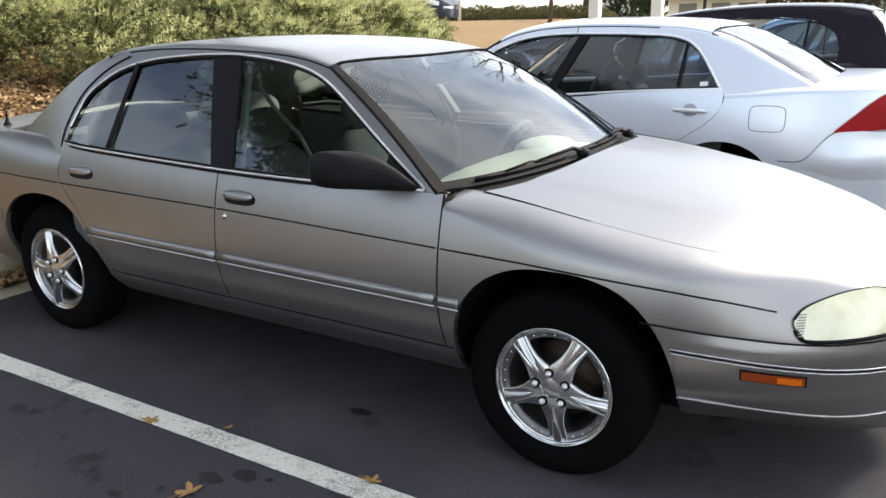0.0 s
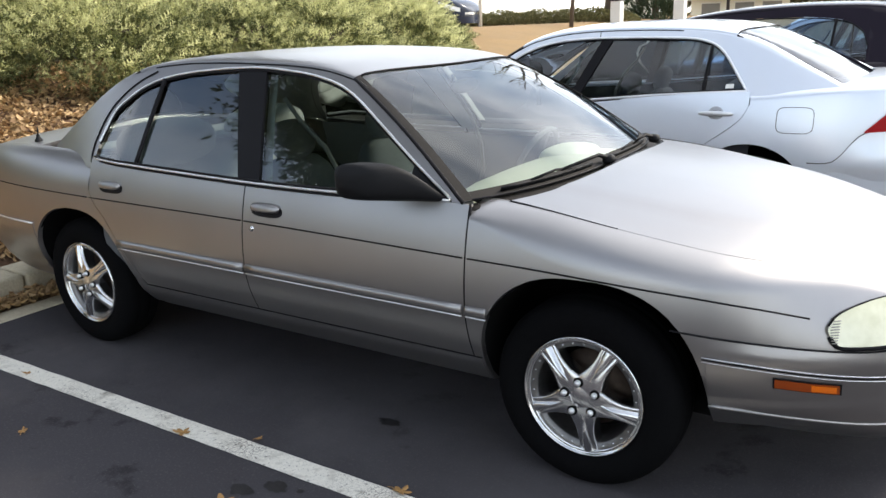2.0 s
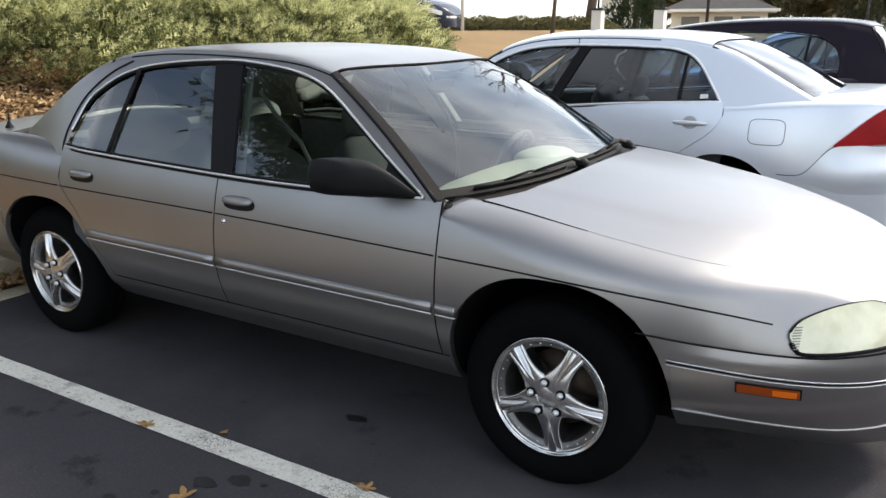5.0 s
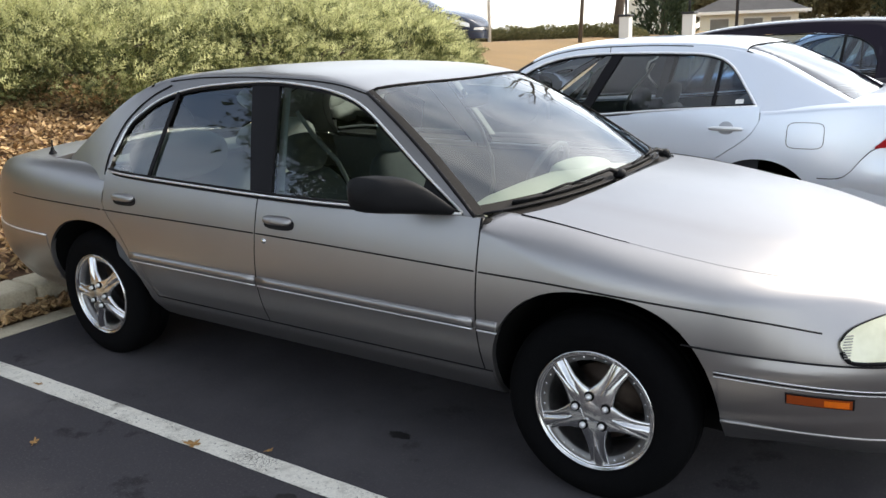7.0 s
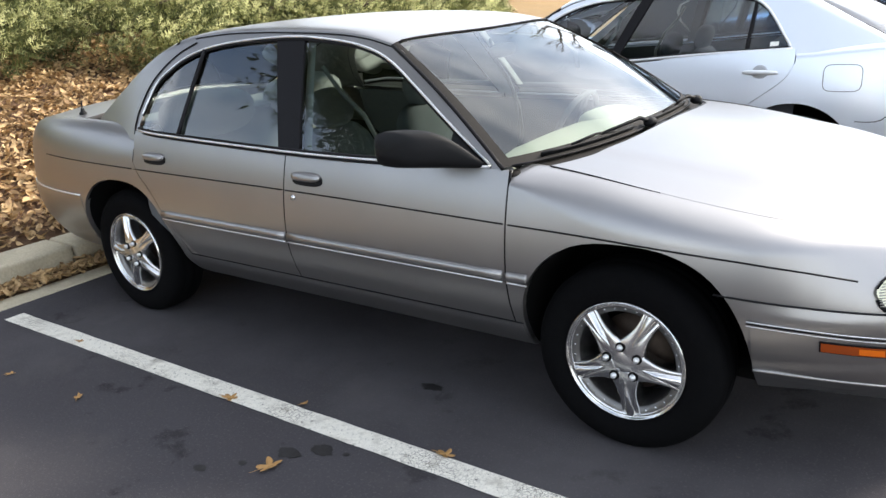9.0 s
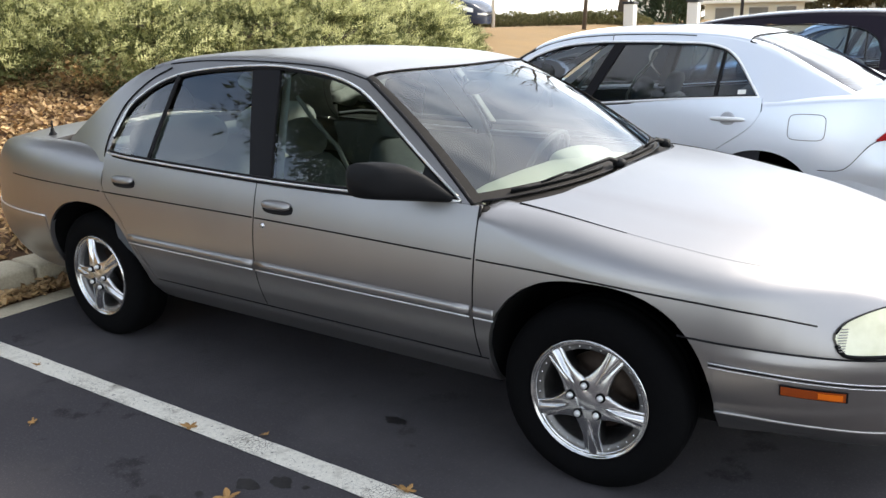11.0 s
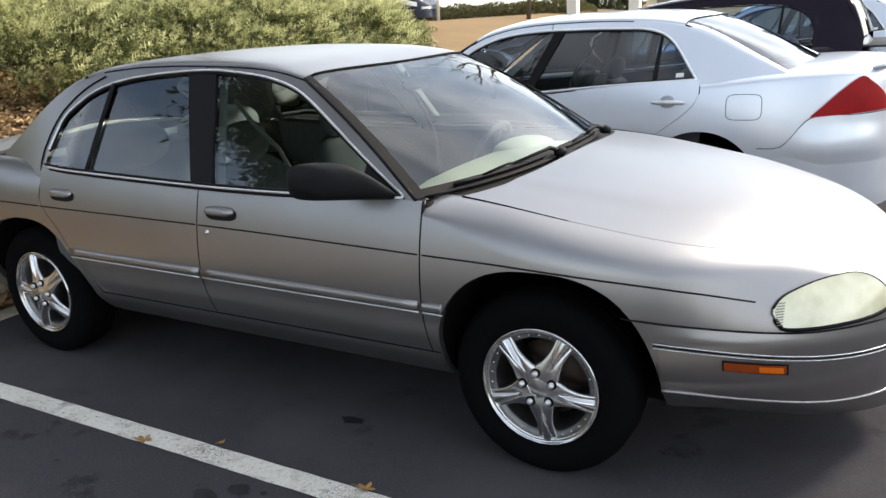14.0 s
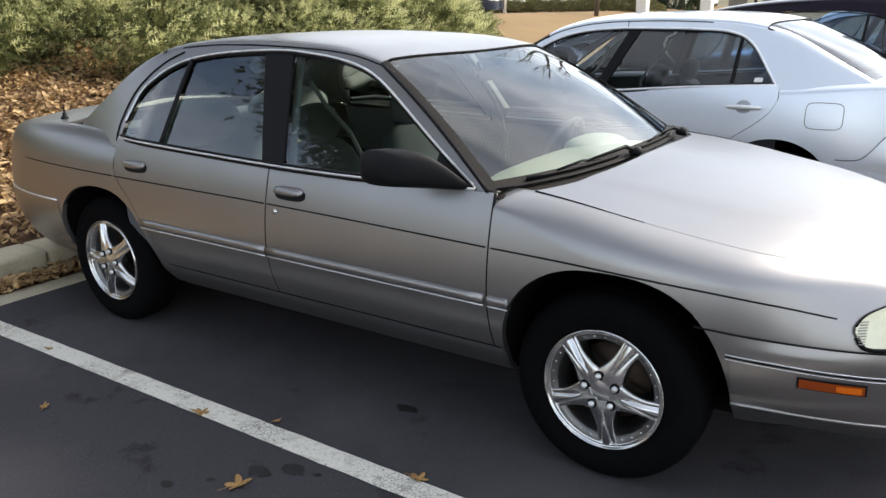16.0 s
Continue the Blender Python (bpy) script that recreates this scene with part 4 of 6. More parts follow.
def pewter_details(root, S):
    # the rear door's frame ends in an arc outside the bright strip
    arc = curve([(-1.197, 1.05), (-1.182, 1.13), (-1.150, 1.20), (-1.10, 1.252), (-1.04, 1.297), (-0.97, 1.337), (-0.88, 1.375)])
    for side in (-1, 1):
        part("frame_gap", cabin_line(S, side, [(-1.170, 0.965), (-1.188, 1.0)] + [(x, arc(x)) for x in span(-1.197, -0.88, 28)], 0.0036, 0.0035), GLOSS_BLACK, root)
        # bumper corners wrap round to the middle of the car
        shelf = curve([(1.66, 0.633), (1.878, 0.606), (2.073, 0.579), (2.176, 0.567), (2.25, 0.563), (2.37, 0.552), (2.45, 0.525)])
        strip = curve([(1.755, 0.551), (1.88, 0.534), (2.03, 0.508), (2.18, 0.480), (2.27, 0.465), (2.374, 0.448), (2.45, 0.430)])
        lip = curve([(1.737, 0.379), (1.87, 0.364), (2.03, 0.333), (2.18, 0.297), (2.26, 0.283), (2.45, 0.260)])
        swell = lambda x, z: 0.003 + 0.010 * smooth01(shelf(x), shelf(x) - 0.04, z) * smooth01(1.70, 1.95, x) - 1.3 * max(0, lip(x) - z) ** 1.5
        bump = part("front_bumper", side_panel(S, side, 1.662, S.xF, shelf, swell=swell, bottom=lambda x: max(S.arch(x) if x < S.archF[0] + S.archF[1] else 0, lip(x) - 0.105), nz=26), PAINT_PEWTER, root)
        xs = [x for x in ends(1.757, S.xF - 0.001, 40, 2.0)]
        for dz, mat, nm in ((0.0, GLOSS_BLACK, "groove"), (0.007, CHROME_DULL, "bright_strip"), (-0.008, CHROME_DULL, "bright_strip")):
            part(nm, side_line(S, side, xs, lambda x: strip(x) + dz, 0.0017 if dz else 0.0026, 0.0135), mat, bump)
        part("seam", side_line(S, side, ends(1.662, S.xF - 0.001, 40, 2.0), shelf, 0.0035, 0.002), GLOSS_BLACK, bump)
        part("lower_lip", side_line(S, side, ends(1.770, S.xF - 0.001, 40, 2.0), lip, 0.007, 0.011), PAINT_PEWTER, bump)
        high, low = curve([(1.945, 0.4965), (2.12, 0.4655)]), curve([(1.945, 0.466), (2.12, 0.4335)])
        part("marker_frame", side_panel(S, side, 1.946, 2.120, lambda x: high(x) + 0.004, out=0.0165, bottom=lambda x: low(x) - 0.004, nz=4, rim=0.012), GLOSS_BLACK, bump)
        sig = part("side_marker", side_panel(S, side, 1.951, 2.115, high, out=0.020, bottom=low, nz=4, rim=0.012), AMBER, bump, "amber side marker lamp")
        part("bright_section", side_panel(S, side, 2.045, 2.108, lambda x: high(x) - 0.006, out=0.0215, bottom=lambda x: low(x) + 0.005, nz=3, rim=0.004), AMBER_BRIGHT, sig)
        top = curve([(2.069, 0.648), (2.076, 0.665), (2.098, 0.685), (2.161, 0.708), (2.233, 0.718), (2.27, 0.716), (2.31, 0.699), (2.343, 0.669), (2.372, 0.628)])
        bot = curve([(2.069, 0.640), (2.085, 0.612), (2.101, 0.596), (2.174, 0.587), (2.247, 0.585), (2.32, 0.586), (2.357, 0.593), (2.372, 0.606)])
        lamp = part("headlight", side_panel(S, side, 2.070, 2.371, top, out=0.012, bottom=bot, nz=12, rim=0.03, step=0.012), LAMP_LENS, root, "hazed yellowed headlight")
        part("seal", join(side_line(S, side, span(2.070, 2.371, 30), top, 0.0028, 0.009), side_line(S, side, span(2.076, 2.371, 30), lambda x: bot(x) - 0.007, 0.010, 0.001)), GLOSS_BLACK, lamp)
        for k in range(9):
            z0 = 0.604 + 0.0075 * k
            part("lens_rib", side_line(S, side, span(2.076 + 0.006 * abs(k - 5) / 4, 2.098, 4), lambda x: z0, 0.0018, 0.013), DULL_PANE, lamp)
        rb = part("rear_bumper", side_panel(S, side, -1.655, S.xR, lambda x: 0.630, swell=lambda x, z: 0.003 + 0.008 * smooth01(0.63, 0.60, z) * smooth01(-1.7, -1.9, x) - 1.3 * max(0, 0.43 - z) ** 1.5, bottom=lambda x: max(S.arch(x) if x > -1.685 else 0, 0.32), nz=20), PAINT_PEWTER, root)
        part("bright_strip", side_line(S, side, ends(-1.66, S.xR + 0.002, 30, 2), lambda x: 0.628, 0.005, 0.004), CHROME_DULL, rb)
        part("rear_light", side_panel(S, side, -2.45, -2.64, lambda x: 0.86, out=0.006, bottom=lambda x: 0.68, nz=8, rim=0.012), RED_LENS, root, "red tail lamp")
        part("cowl_corner", ellipsoid((0.962, side * 0.812, 0.914), (0.042, 0.052, 0.031), 2.4), COWL_PLASTIC, root)
        # door mirror: outline of the pod from the door outwards: x of its two edges, lower and upper height
        rows = []
        for q in span(0, 1, 14):
            y = 0.885 + 0.205 * q
            half = 0.085 * (1 - max(0, (q - 0.7) / 0.32) ** 3) ** 0.5 + 0.004
            cx, z0, z1 = (0.775 if side < 0 else 0.60) - 0.165 * q, 0.952 + 0.030 * q, 0.990 + 0.112 * math.sin(min(1, q * 1.5) * math.pi / 2)
            if q > 0.9:
                k = math.sqrt(max(0, 1 - ((q - 0.9) / 0.1) ** 2)) * 0.6 + 0.4
                z0, z1 = (z0 + z1) / 2 - (z1 - z0) / 2 * k, (z0 + z1) / 2 + (z1 - z0) / 2 * k
            row = []
            for j in range(21):
                a = 2 * math.pi * j / 20
                e = 0.62
                ca, sa = math.copysign(abs(math.cos(a)) ** e, math.cos(a)), math.copysign(abs(math.sin(a)) ** e, math.sin(a))
                row.append(Vector((cx + half * ca, side * y, (z0 + z1) / 2 + (z1 - z0) / 2 * sa)))
            rows.append(row)
        rows.append([Vector((0.606 if side < 0 else 0.431, side * 1.092, 1.03))] * 21)
        mir = part("door_mirror", sheet(rows, (0.7, side * 1.0, 1.0)), BLACK_PLASTIC, root, "black plastic door mirror")
        part("mirror_glass", ellipsoid((0.600 if side < 0 else 0.425, side * 1.0, 1.032), (0.012, 0.075, 0.044), 3.0), CHROME, mir)
        sail = [[Vector((x, side * (S.Yc(x, z) - 0.002), z)) for z in span(0.955, min(S.win(x) - 0.006, 1.12), 4)] for x in span(0.69, 0.865, 6)]
        part("sail_panel", sheet(sail, (0, 0, 0.7)), BLACK_PLASTIC, mir)
    # grille between the lamps
    rows = [[Vector((S.xF + 0.004 - 0.09 * (y / 0.42) ** 2, y, z)) for z in span(0.528, 0.572, 4)] for y in span(-0.30, 0.30, 16)]
    grille = part("grille", sheet(rows, (0, 0, 0.6)), BLACK_PLASTIC, root)
    for z in (0.537, 0.550, 0.563):
        part("slat", tube([(S.xF + 0.010 - 0.09 * (y / 0.42) ** 2, y, z) for y in span(-0.30, 0.30, 16)], 0.004, 6), CHROME_DULL, grille)
    # wipers
    for y0, y1, px, py in ((-0.72, -0.20, 1.15, -0.10), (-0.02, 0.50, 1.13, 0.50)):
        f = lambda y: Vector((S.ws_x(y / S.ws_y) - 0.012, y, S.ws_z(y / S.ws_y) + 0.024))
        pts = [f(y) for y in span(y0, y1, 8)]
        w = part("wiper", tube(pts, 0.0055, 6), BLACK_PLASTIC, root, "black windscreen wiper")
        part("wiper_arm", tube([Vector((px, py, 1.0)), Vector((px - 0.02, py - 0.06, 1.02)), (pts[4] + pts[5]) / 2 + Vector((0, 0, 0.014))], [0.012, 0.008, 0.0055], 6), BLACK_PLASTIC, w)
        part("pivot_cap", ellipsoid((px, py, 0.995), (0.026, 0.026, 0.02), 2.4), BLACK_PLASTIC, w)
        part("bridge", tube([pts[2] + Vector((0, 0, 0.006)), pts[4] + Vector((0, 0, 0.020)), pts[6] + Vector((0, 0, 0.006))], 0.005, 6), BLACK_PLASTIC, w)
        part("blade", tube([p - Vector((0.004, 0, 0.010)) for p in pts], 0.006, 4), RUBBER, w)
    part("cowl_seal", tube([(S.ws_x(r) + 0.006, r * S.ws_y, S.ws_z(r) + 0.006) for r in span(-0.97, 0.99, 24)], 0.004, 6), GLOSS_BLACK, root)
    part("cowl_lip", tube([(S.hood_x(r) - 0.012, r * S.Y(S.hood_x(r), S.sh(1.1)), S.cap_point(S.hood_x(r) + 0.002, r).z - 0.006) for r in span(-0.2, 0.84, 24)], 0.006, 6), GLOSS_BLACK, root)
    # aerial stub and rear badge strip
    aer = part("aerial", lathe([(0.022, 0.0), (0.020, 0.008), (0.011, 0.02), (0.008, 0.035)], 16), BLACK_PLASTIC, root, "short black aerial stub")
    aer.matrix_local = Matrix.Translation(S.cap_point(-1.87, 0.78, -1)) @ Matrix.Rotation(radians(90), 4, "X")
    part("rod", tube([(0, 0.03, 0), (0, 0.075, -0.004)], 0.004, 6), BLACK_PLASTIC, aer)
    part("mirror_inside", ellipsoid((0.42, 0, 1.27), (0.02, 0.11, 0.032), 2.6), BLACK_PLASTIC, root)


pewter_details(pewter, LUM)


# the silver saloon in the next bay, nose to the kerb
ACC_FORM = dict(W=0.91, xcF=1.3, xF=2.32, nF=3.0, xcR=-1.35, xR=-2.50, nR=3.4, mid=0.62, up=0.030, low=0.045, crease_low=0.36, sill=0.24,
            archF=(1.37, 0.36, 0.70, 2.1), archR=(-1.41, 0.375, 0.738, 2.1), axF=1.37, axR=-1.40, yw=0.85, hub=0.318, tyre=0.322, rim=0.209,
            belt=curve([(-1.45, 1.062), (-0.85, 1.030), (-0.28, 0.986), (0.3, 0.955), (0.9, 0.925)]),
            win=curve([(-1.375, 1.045), (-1.33, 1.110), (-1.18, 1.298), (-1.04, 1.365), (-0.78, 1.385), (-0.51, 1.390), (-0.22, 1.388), (0.043, 1.362), (0.226, 1.305), (0.344, 1.237), (0.76, 0.935)]),
            win_range=(-1.372, 0.755),
            cab=curve([(-1.95, 1.06), (-1.7, 1.19), (-1.4, 1.345), (-1.15, 1.412), (-0.8, 1.440), (-0.4, 1.445), (-0.1, 1.432), (0.1, 1.40), (0.26, 1.345), (0.5, 1.18), (0.90, 0.92)]),
            cab_range=(-1.95, 0.90), cab_low=curve([(-2.0, 1.06), (-1.7, 1.045), (-1.4, 1.02), (1.0, 0.90)]), ycb=0.900, yck=0.50, cab_taper=0.13, cab_x=-1.15, taper_low=0.2, c_bulge=0.014,
            gF=0.86, gB=-0.25, gR=-1.40, door_cut=curve([(-1.405, 0.99), (-1.38, 0.93), (-1.32, 0.86), (-1.18, 0.755), (-1.05, 0.66), (-0.97, 0.55), (-0.94, 0.40), (-0.93, 0.25)]), cut_end=-0.931, b_rear=(-0.235, -0.42), b_front=(-0.16, -0.34), quarter_bar=(-1.09, -1.10),
            sh=curve([(-2.5, 0.93), (-2.4, 1.03), (-2.2, 1.06), (-1.9, 1.05), (-1.4, 1.0), (0.9, 0.86), (1.6, 0.80), (2.1, 0.72), (2.32, 0.64)]),
            top=curve([(-2.5, 0.95), (-2.44, 1.10), (-2.3, 1.130), (-1.9, 1.12), (-1.2, 1.08), (0.9, 0.97), (1.6, 0.90), (2.1, 0.79), (2.32, 0.66)]),
            gap_z=curve([(-2.5, 0.94), (-2.44, 1.07), (-2.3, 1.105), (-1.9, 1.10), (-1.2, 1.05), (0.9, 0.94), (1.6, 0.87), (2.1, 0.76), (2.32, 0.65)]), hood_r=0.90, deck_r=0.86, hood_x=lambda r: 1.10 - 0.12 * abs(r) ** 2.2, deck_x=lambda r: -1.98 + 0.10 * r * r,
            body_line=None, line_end=0, line_start=0, moulding=None, mould_start=0, handles=(-0.14, -1.206), handle_z=curve([(-1.4, 0.925), (0, 0.885)]),
            handle_size=None, lock=None, chrome=0.009, head_x=0.27, tail_x=-1.25, crown=0.055,
            ws_x=lambda r: 0.90 + 0.20 * (1 - r * r), ws_z=lambda r: 0.93 + 0.02 * (1 - r * r), ws_y=0.82,
            rw_x=lambda r: -1.92 - 0.08 * (1 - r * r), rw_z=lambda r: 1.075 + 0.02 * (1 - r * r), rw_y=0.66,
            wheel_side=1, seat_x=(0.0, -0.85), seen_side=1)
ACC = Shape(**ACC_FORM)
# the far saloon: the same body with a low, sloping nose
SLOPED = Shape(**{**ACC_FORM, "nF": 2.3, "sh": curve([(-2.5, 0.93), (-2.4, 1.03), (-2.2, 1.06), (-1.9, 1.05), (-1.4, 1.0), (0.9, 0.86), (1.5, 0.79), (1.9, 0.69), (2.15, 0.59), (2.32, 0.46)]),
                  "top": curve([(-2.5, 0.95), (-2.44, 1.10), (-2.3, 1.13), (-1.9, 1.12), (-1.2, 1.08), (0.9, 0.99), (1.5, 0.91), (1.9, 0.81), (2.15, 0.70), (2.32, 0.50)]),
                  "gap_z": curve([(-2.5, 0.94), (-2.44, 1.07), (-2.3, 1.105), (-1.9, 1.10), (-1.2, 1.05), (0.9, 0.95), (1.5, 0.87), (1.9, 0.77), (2.15, 0.66), (2.32, 0.48)])})
PLAIN = ("plain", CHROME_DULL, CHROME_DULL, 10, 30)
silver = car("saloon_car", pose(-0.22, 3.01, 0, 0, 0, 180), ACC, PAINT_SILVER, "light silver four-door saloon with red tail lamps, nose to kerb", PLAIN, (DARK_CLOTH, DARK_CLOTH, DARK_CLOTH, DARK_CLOTH), False)


# silver paint greyed for the shading in the handle cups
CUP_SHADE_GREY = material("shaded_cup_silver", (0.42, 0.43, 0.46), 0.45, 0.4, grain=0.1)


def silver_details(root, S):
    for side in (-1, 1):
        seam = curve([(-1.735, 0.640), (-1.88, 0.645), (-1.93, 0.68), (-2.05, 0.822), (-2.3, 0.835), (-2.5, 0.84)])
        bump = part("rear_bumper", side_panel(S, side, -1.735, S.xR, seam, swell=lambda x, z: 0.008 + 0.016 * smooth01(0.80, 0.66, z) * smooth01(-1.9, -2.15, x) - 0.30 * max(0, 0.62 - z) * smooth01(-1.75, -1.95, x), bottom=lambda x: 0.42 - 0.12 * smooth01(-2.2, -1.74, x), nz=24, step=0.02), PAINT_SILVER, root)
        part("seam", side_line(S, side, ends(-1.76, S.xR + 0.002, 40, 2.0), seam, 0.003, 0.006), GLOSS_BLACK, bump)
        part("lower_valance", side_panel(S, side, -1.74, S.xR, lambda x: 0.44, out=-0.010, bottom=lambda x: 0.27, nz=8), BLACK_PLASTIC, bump)
        top = curve([(-2.05, 0.835), (-2.30, 1.055), (-2.36, 1.02), (-2.42, 0.95), (-2.455, 0.86)])
        bot = curve([(-2.05, 0.828), (-2.2, 0.838), (-2.455, 0.848)])
        part("rear_light", side_panel(S, side, -2.052, -2.455, top, out=0.012, bottom=bot, nz=14, rim=0.02, step=0.012), RED_LENS, root, "large red wedge-shaped tail lamp")
        part("front_bumper", side_panel(S, side, 1.74, S.xF, lambda x: 0.60, out=0.008, bottom=lambda x: 0.24, nz=16), PAINT_SILVER, root)
        part("headlight", side_panel(S, side, 1.85, 2.26, lambda x: 0.72 - 0.05 * smooth01(2.0, 2.26, x), out=0.008, bottom=lambda x: 0.62, nz=8), LAMP_LENS, root)
        pod = ellipsoid((0.62, side * 0.99, 0.98), (0.07, 0.11, 0.07), 2.6)
        part("door_mirror", pod, PAINT_SILVER, root)
        for hx in S.handles:
            # flat disc on the door, its grey put in for the cup's shading
            rec = lathe([(0.0, -0.003), (0.036, -0.003), (0.046, -0.0015), (0.048, 0.004)], 24)
            bmesh.ops.rotate(rec, cent=(0, 0, 0), matrix=Matrix.Rotation(0 if side < 0 else math.pi, 3, "Z"), verts=rec.verts)
            bmesh.ops.translate(rec, vec=(hx + 0.005, side * (S.Y(hx, S.handle_z(hx)) + 0.0015), S.handle_z(hx)), verts=rec.verts)
            part("handle_cup", rec, CUP_SHADE_GREY, root, "grey round disc in place of the shading in the handle cup")
            grip = ellipsoid((hx, side * (S.Y(hx, S.handle_z(hx)) + 0.024), S.handle_z(hx) + 0.004), (0.108, 0.013, 0.015), 3.0)
            part("door_handle", grip, CHROME_DULL, root, "bright pull handle")
    # fuel flap on the driver's side
    ring = []
    for k in range(41):
        a = 2 * math.pi * k / 40
        q = (abs(math.cos(a)) ** 5 + abs(math.sin(a)) ** 5) ** (-1 / 5)
        x, z = -1.672 + 0.105 * q * math.cos(a), 0.892 + 0.078 * q * math.sin(a)
        ring.append((x, S.Y(x, z, 0.001), z))
    part("fuel_flap", tube(ring, 0.0024, 5), RING_GREY, root, "square outline of the fuel flap")
    # boot spoiler, window sticker, rear number plate as bars
    rows = [[Vector((-2.40 - 0.09 * q + 0.05 * r * r, r * 0.62, 1.122 + 0.014 * math.sin(q * 2.2) - 0.02 * abs(r) ** 3)) for q in span(0, 1, 6)] for r in span(-1, 1, 20)]
    part("boot_spoiler", sheet(rows, (0, 0, 0.6), lambda p: Vector((0, 0, -0.012))), PAINT_SILVER, root)
    part("sticker", cabin_patch(S, 1, lambda v: -1.285, lambda v: -1.235, lambda x: S.belt(x) + 0.022, lambda x: S.belt(x) + 0.048, 3, 2, inset=0.009), WHITE_PAINT, root, "small white window sticker")
    part("plate", box(-2.515, -2.505, -0.16, 0.16, 0.72, 0.86, 0.003), WHITE_PAINT, root)


silver_details(silver, ACC)

# a dark hatchback, and another silver car, in the bays beyond
HATCH = Shape(W=0.86, xcF=1.2, xF=2.25, nF=2.8, xcR=-1.5, xR=-2.15, nR=3.0, mid=0.62, up=0.035, low=0.045, crease_low=0.36, sill=0.24,
              archF=(1.35, 0.34, 0.68, 2.1), archR=(-1.35, 0.34, 0.68, 2.1), axF=1.35, axR=-1.35, yw=0.80, hub=0.31, tyre=0.314, rim=0.20,
              belt=curve([(-1.7, 1.10), (-0.8, 1.04), (0, 0.97), (1.0, 0.93)]),
              win=curve([(-1.66, 1.19), (-1.60, 1.33), (-1.42, 1.43), (-0.9, 1.465), (-0.3, 1.44), (0.1, 1.38), (0.4, 1.27), (1.05, 0.945)]), win_range=(-1.65, 1.03),
              cab=curve([(-2.06, 1.14), (-1.97, 1.38), (-1.84, 1.50), (-1.3, 1.545), (-0.7, 1.535), (-0.2, 1.49), (0.15, 1.42), (0.45, 1.30), (1.18, 0.93)]),
              cab_range=(-2.06, 1.18), cab_low=curve([(-2.1, 0.95), (-1.4, 0.98), (1.2, 0.90)]), ycb=0.83, yck=0.42, cab_taper=0.12, cab_x=-1.2, taper_low=0.3, c_bulge=0.0,
              gF=0.95, gB=-0.15, gR=-1.28, door_cut=curve([(-1.285, 0.95), (-1.2, 0.80), (-1.05, 0.66), (-0.97, 0.45), (-0.95, 0.25)]), cut_end=-0.951, b_rear=(-0.22, -0.30), b_front=(-0.14, -0.22), quarter_bar=(-1.34, -1.36),
              sh=curve([(-2.15, 0.88), (-1.9, 0.98), (-1.3, 0.97), (0.9, 0.86), (1.6, 0.80), (2.05, 0.72), (2.25, 0.64)]),
              top=curve([(-2.15, 0.92), (-2.05, 1.12), (-1.9, 1.14), (-1.2, 1.08), (0.9, 0.97), (1.6, 0.90), (2.05, 0.79), (2.25, 0.66)]),
              gap_z=curve([(-2.15, 0.91), (-2.05, 1.08), (-1.9, 1.11), (-1.2, 1.05), (0.9, 0.94), (1.6, 0.87), (2.05, 0.76), (2.25, 0.65)]), hood_r=0.90, deck_r=0.80, hood_x=lambda r: 1.28 - 0.12 * abs(r) ** 2.2, deck_x=lambda r: -2.04 + 0.05 * r * r,
              body_line=None, line_end=0, line_start=0, moulding=None, mould_start=0, handles=(0.0, -1.05), handle_z=curve([(-1.4, 0.91), (0, 0.87)]),
              handle_size=(0.10, 0.014), lock=None, chrome=0.0, head_x=0.36, tail_x=-1.86, crown=0.05,
              ws_x=lambda r: 1.17 + 0.15 * (1 - r * r), ws_z=lambda r: 0.94 + 0.02 * (1 - r * r), ws_y=0.78,
              rw_x=lambda r: -2.05 - 0.04 * (1 - r * r), rw_z=lambda r: 1.14 + 0.02 * (1 - r * r), rw_y=0.64,
              wheel_side=1, seat_x=(0.05, -0.85), seen_side=1)
hatch = car("hatchback_car", pose(-0.15, 5.75, 0, 0, 0, 180), HATCH, PAINT_PLUM, "very dark plum hatchback with tinted windows, parked nose in", PLAIN, (DARK_CLOTH, DARK_CLOTH, DARK_CLOTH, DARK_CLOTH), False)
far_silver = copy_thing(silver, pose(0.6, 8.6, 0, 0, 0, 180))
tagged(far_silver, "bright silver saloon parked beyond the dark hatchback", "car")
far_dark = car("saloon_car", pose(-11.35, 15.75, 1.30, 0, 0, 8), SLOPED, PAINT_NAVY, "dark blue saloon parked on the far driveway behind the bushes", PLAIN, (DARK_CLOTH, DARK_CLOTH, DARK_CLOTH, DARK_CLOTH), False)
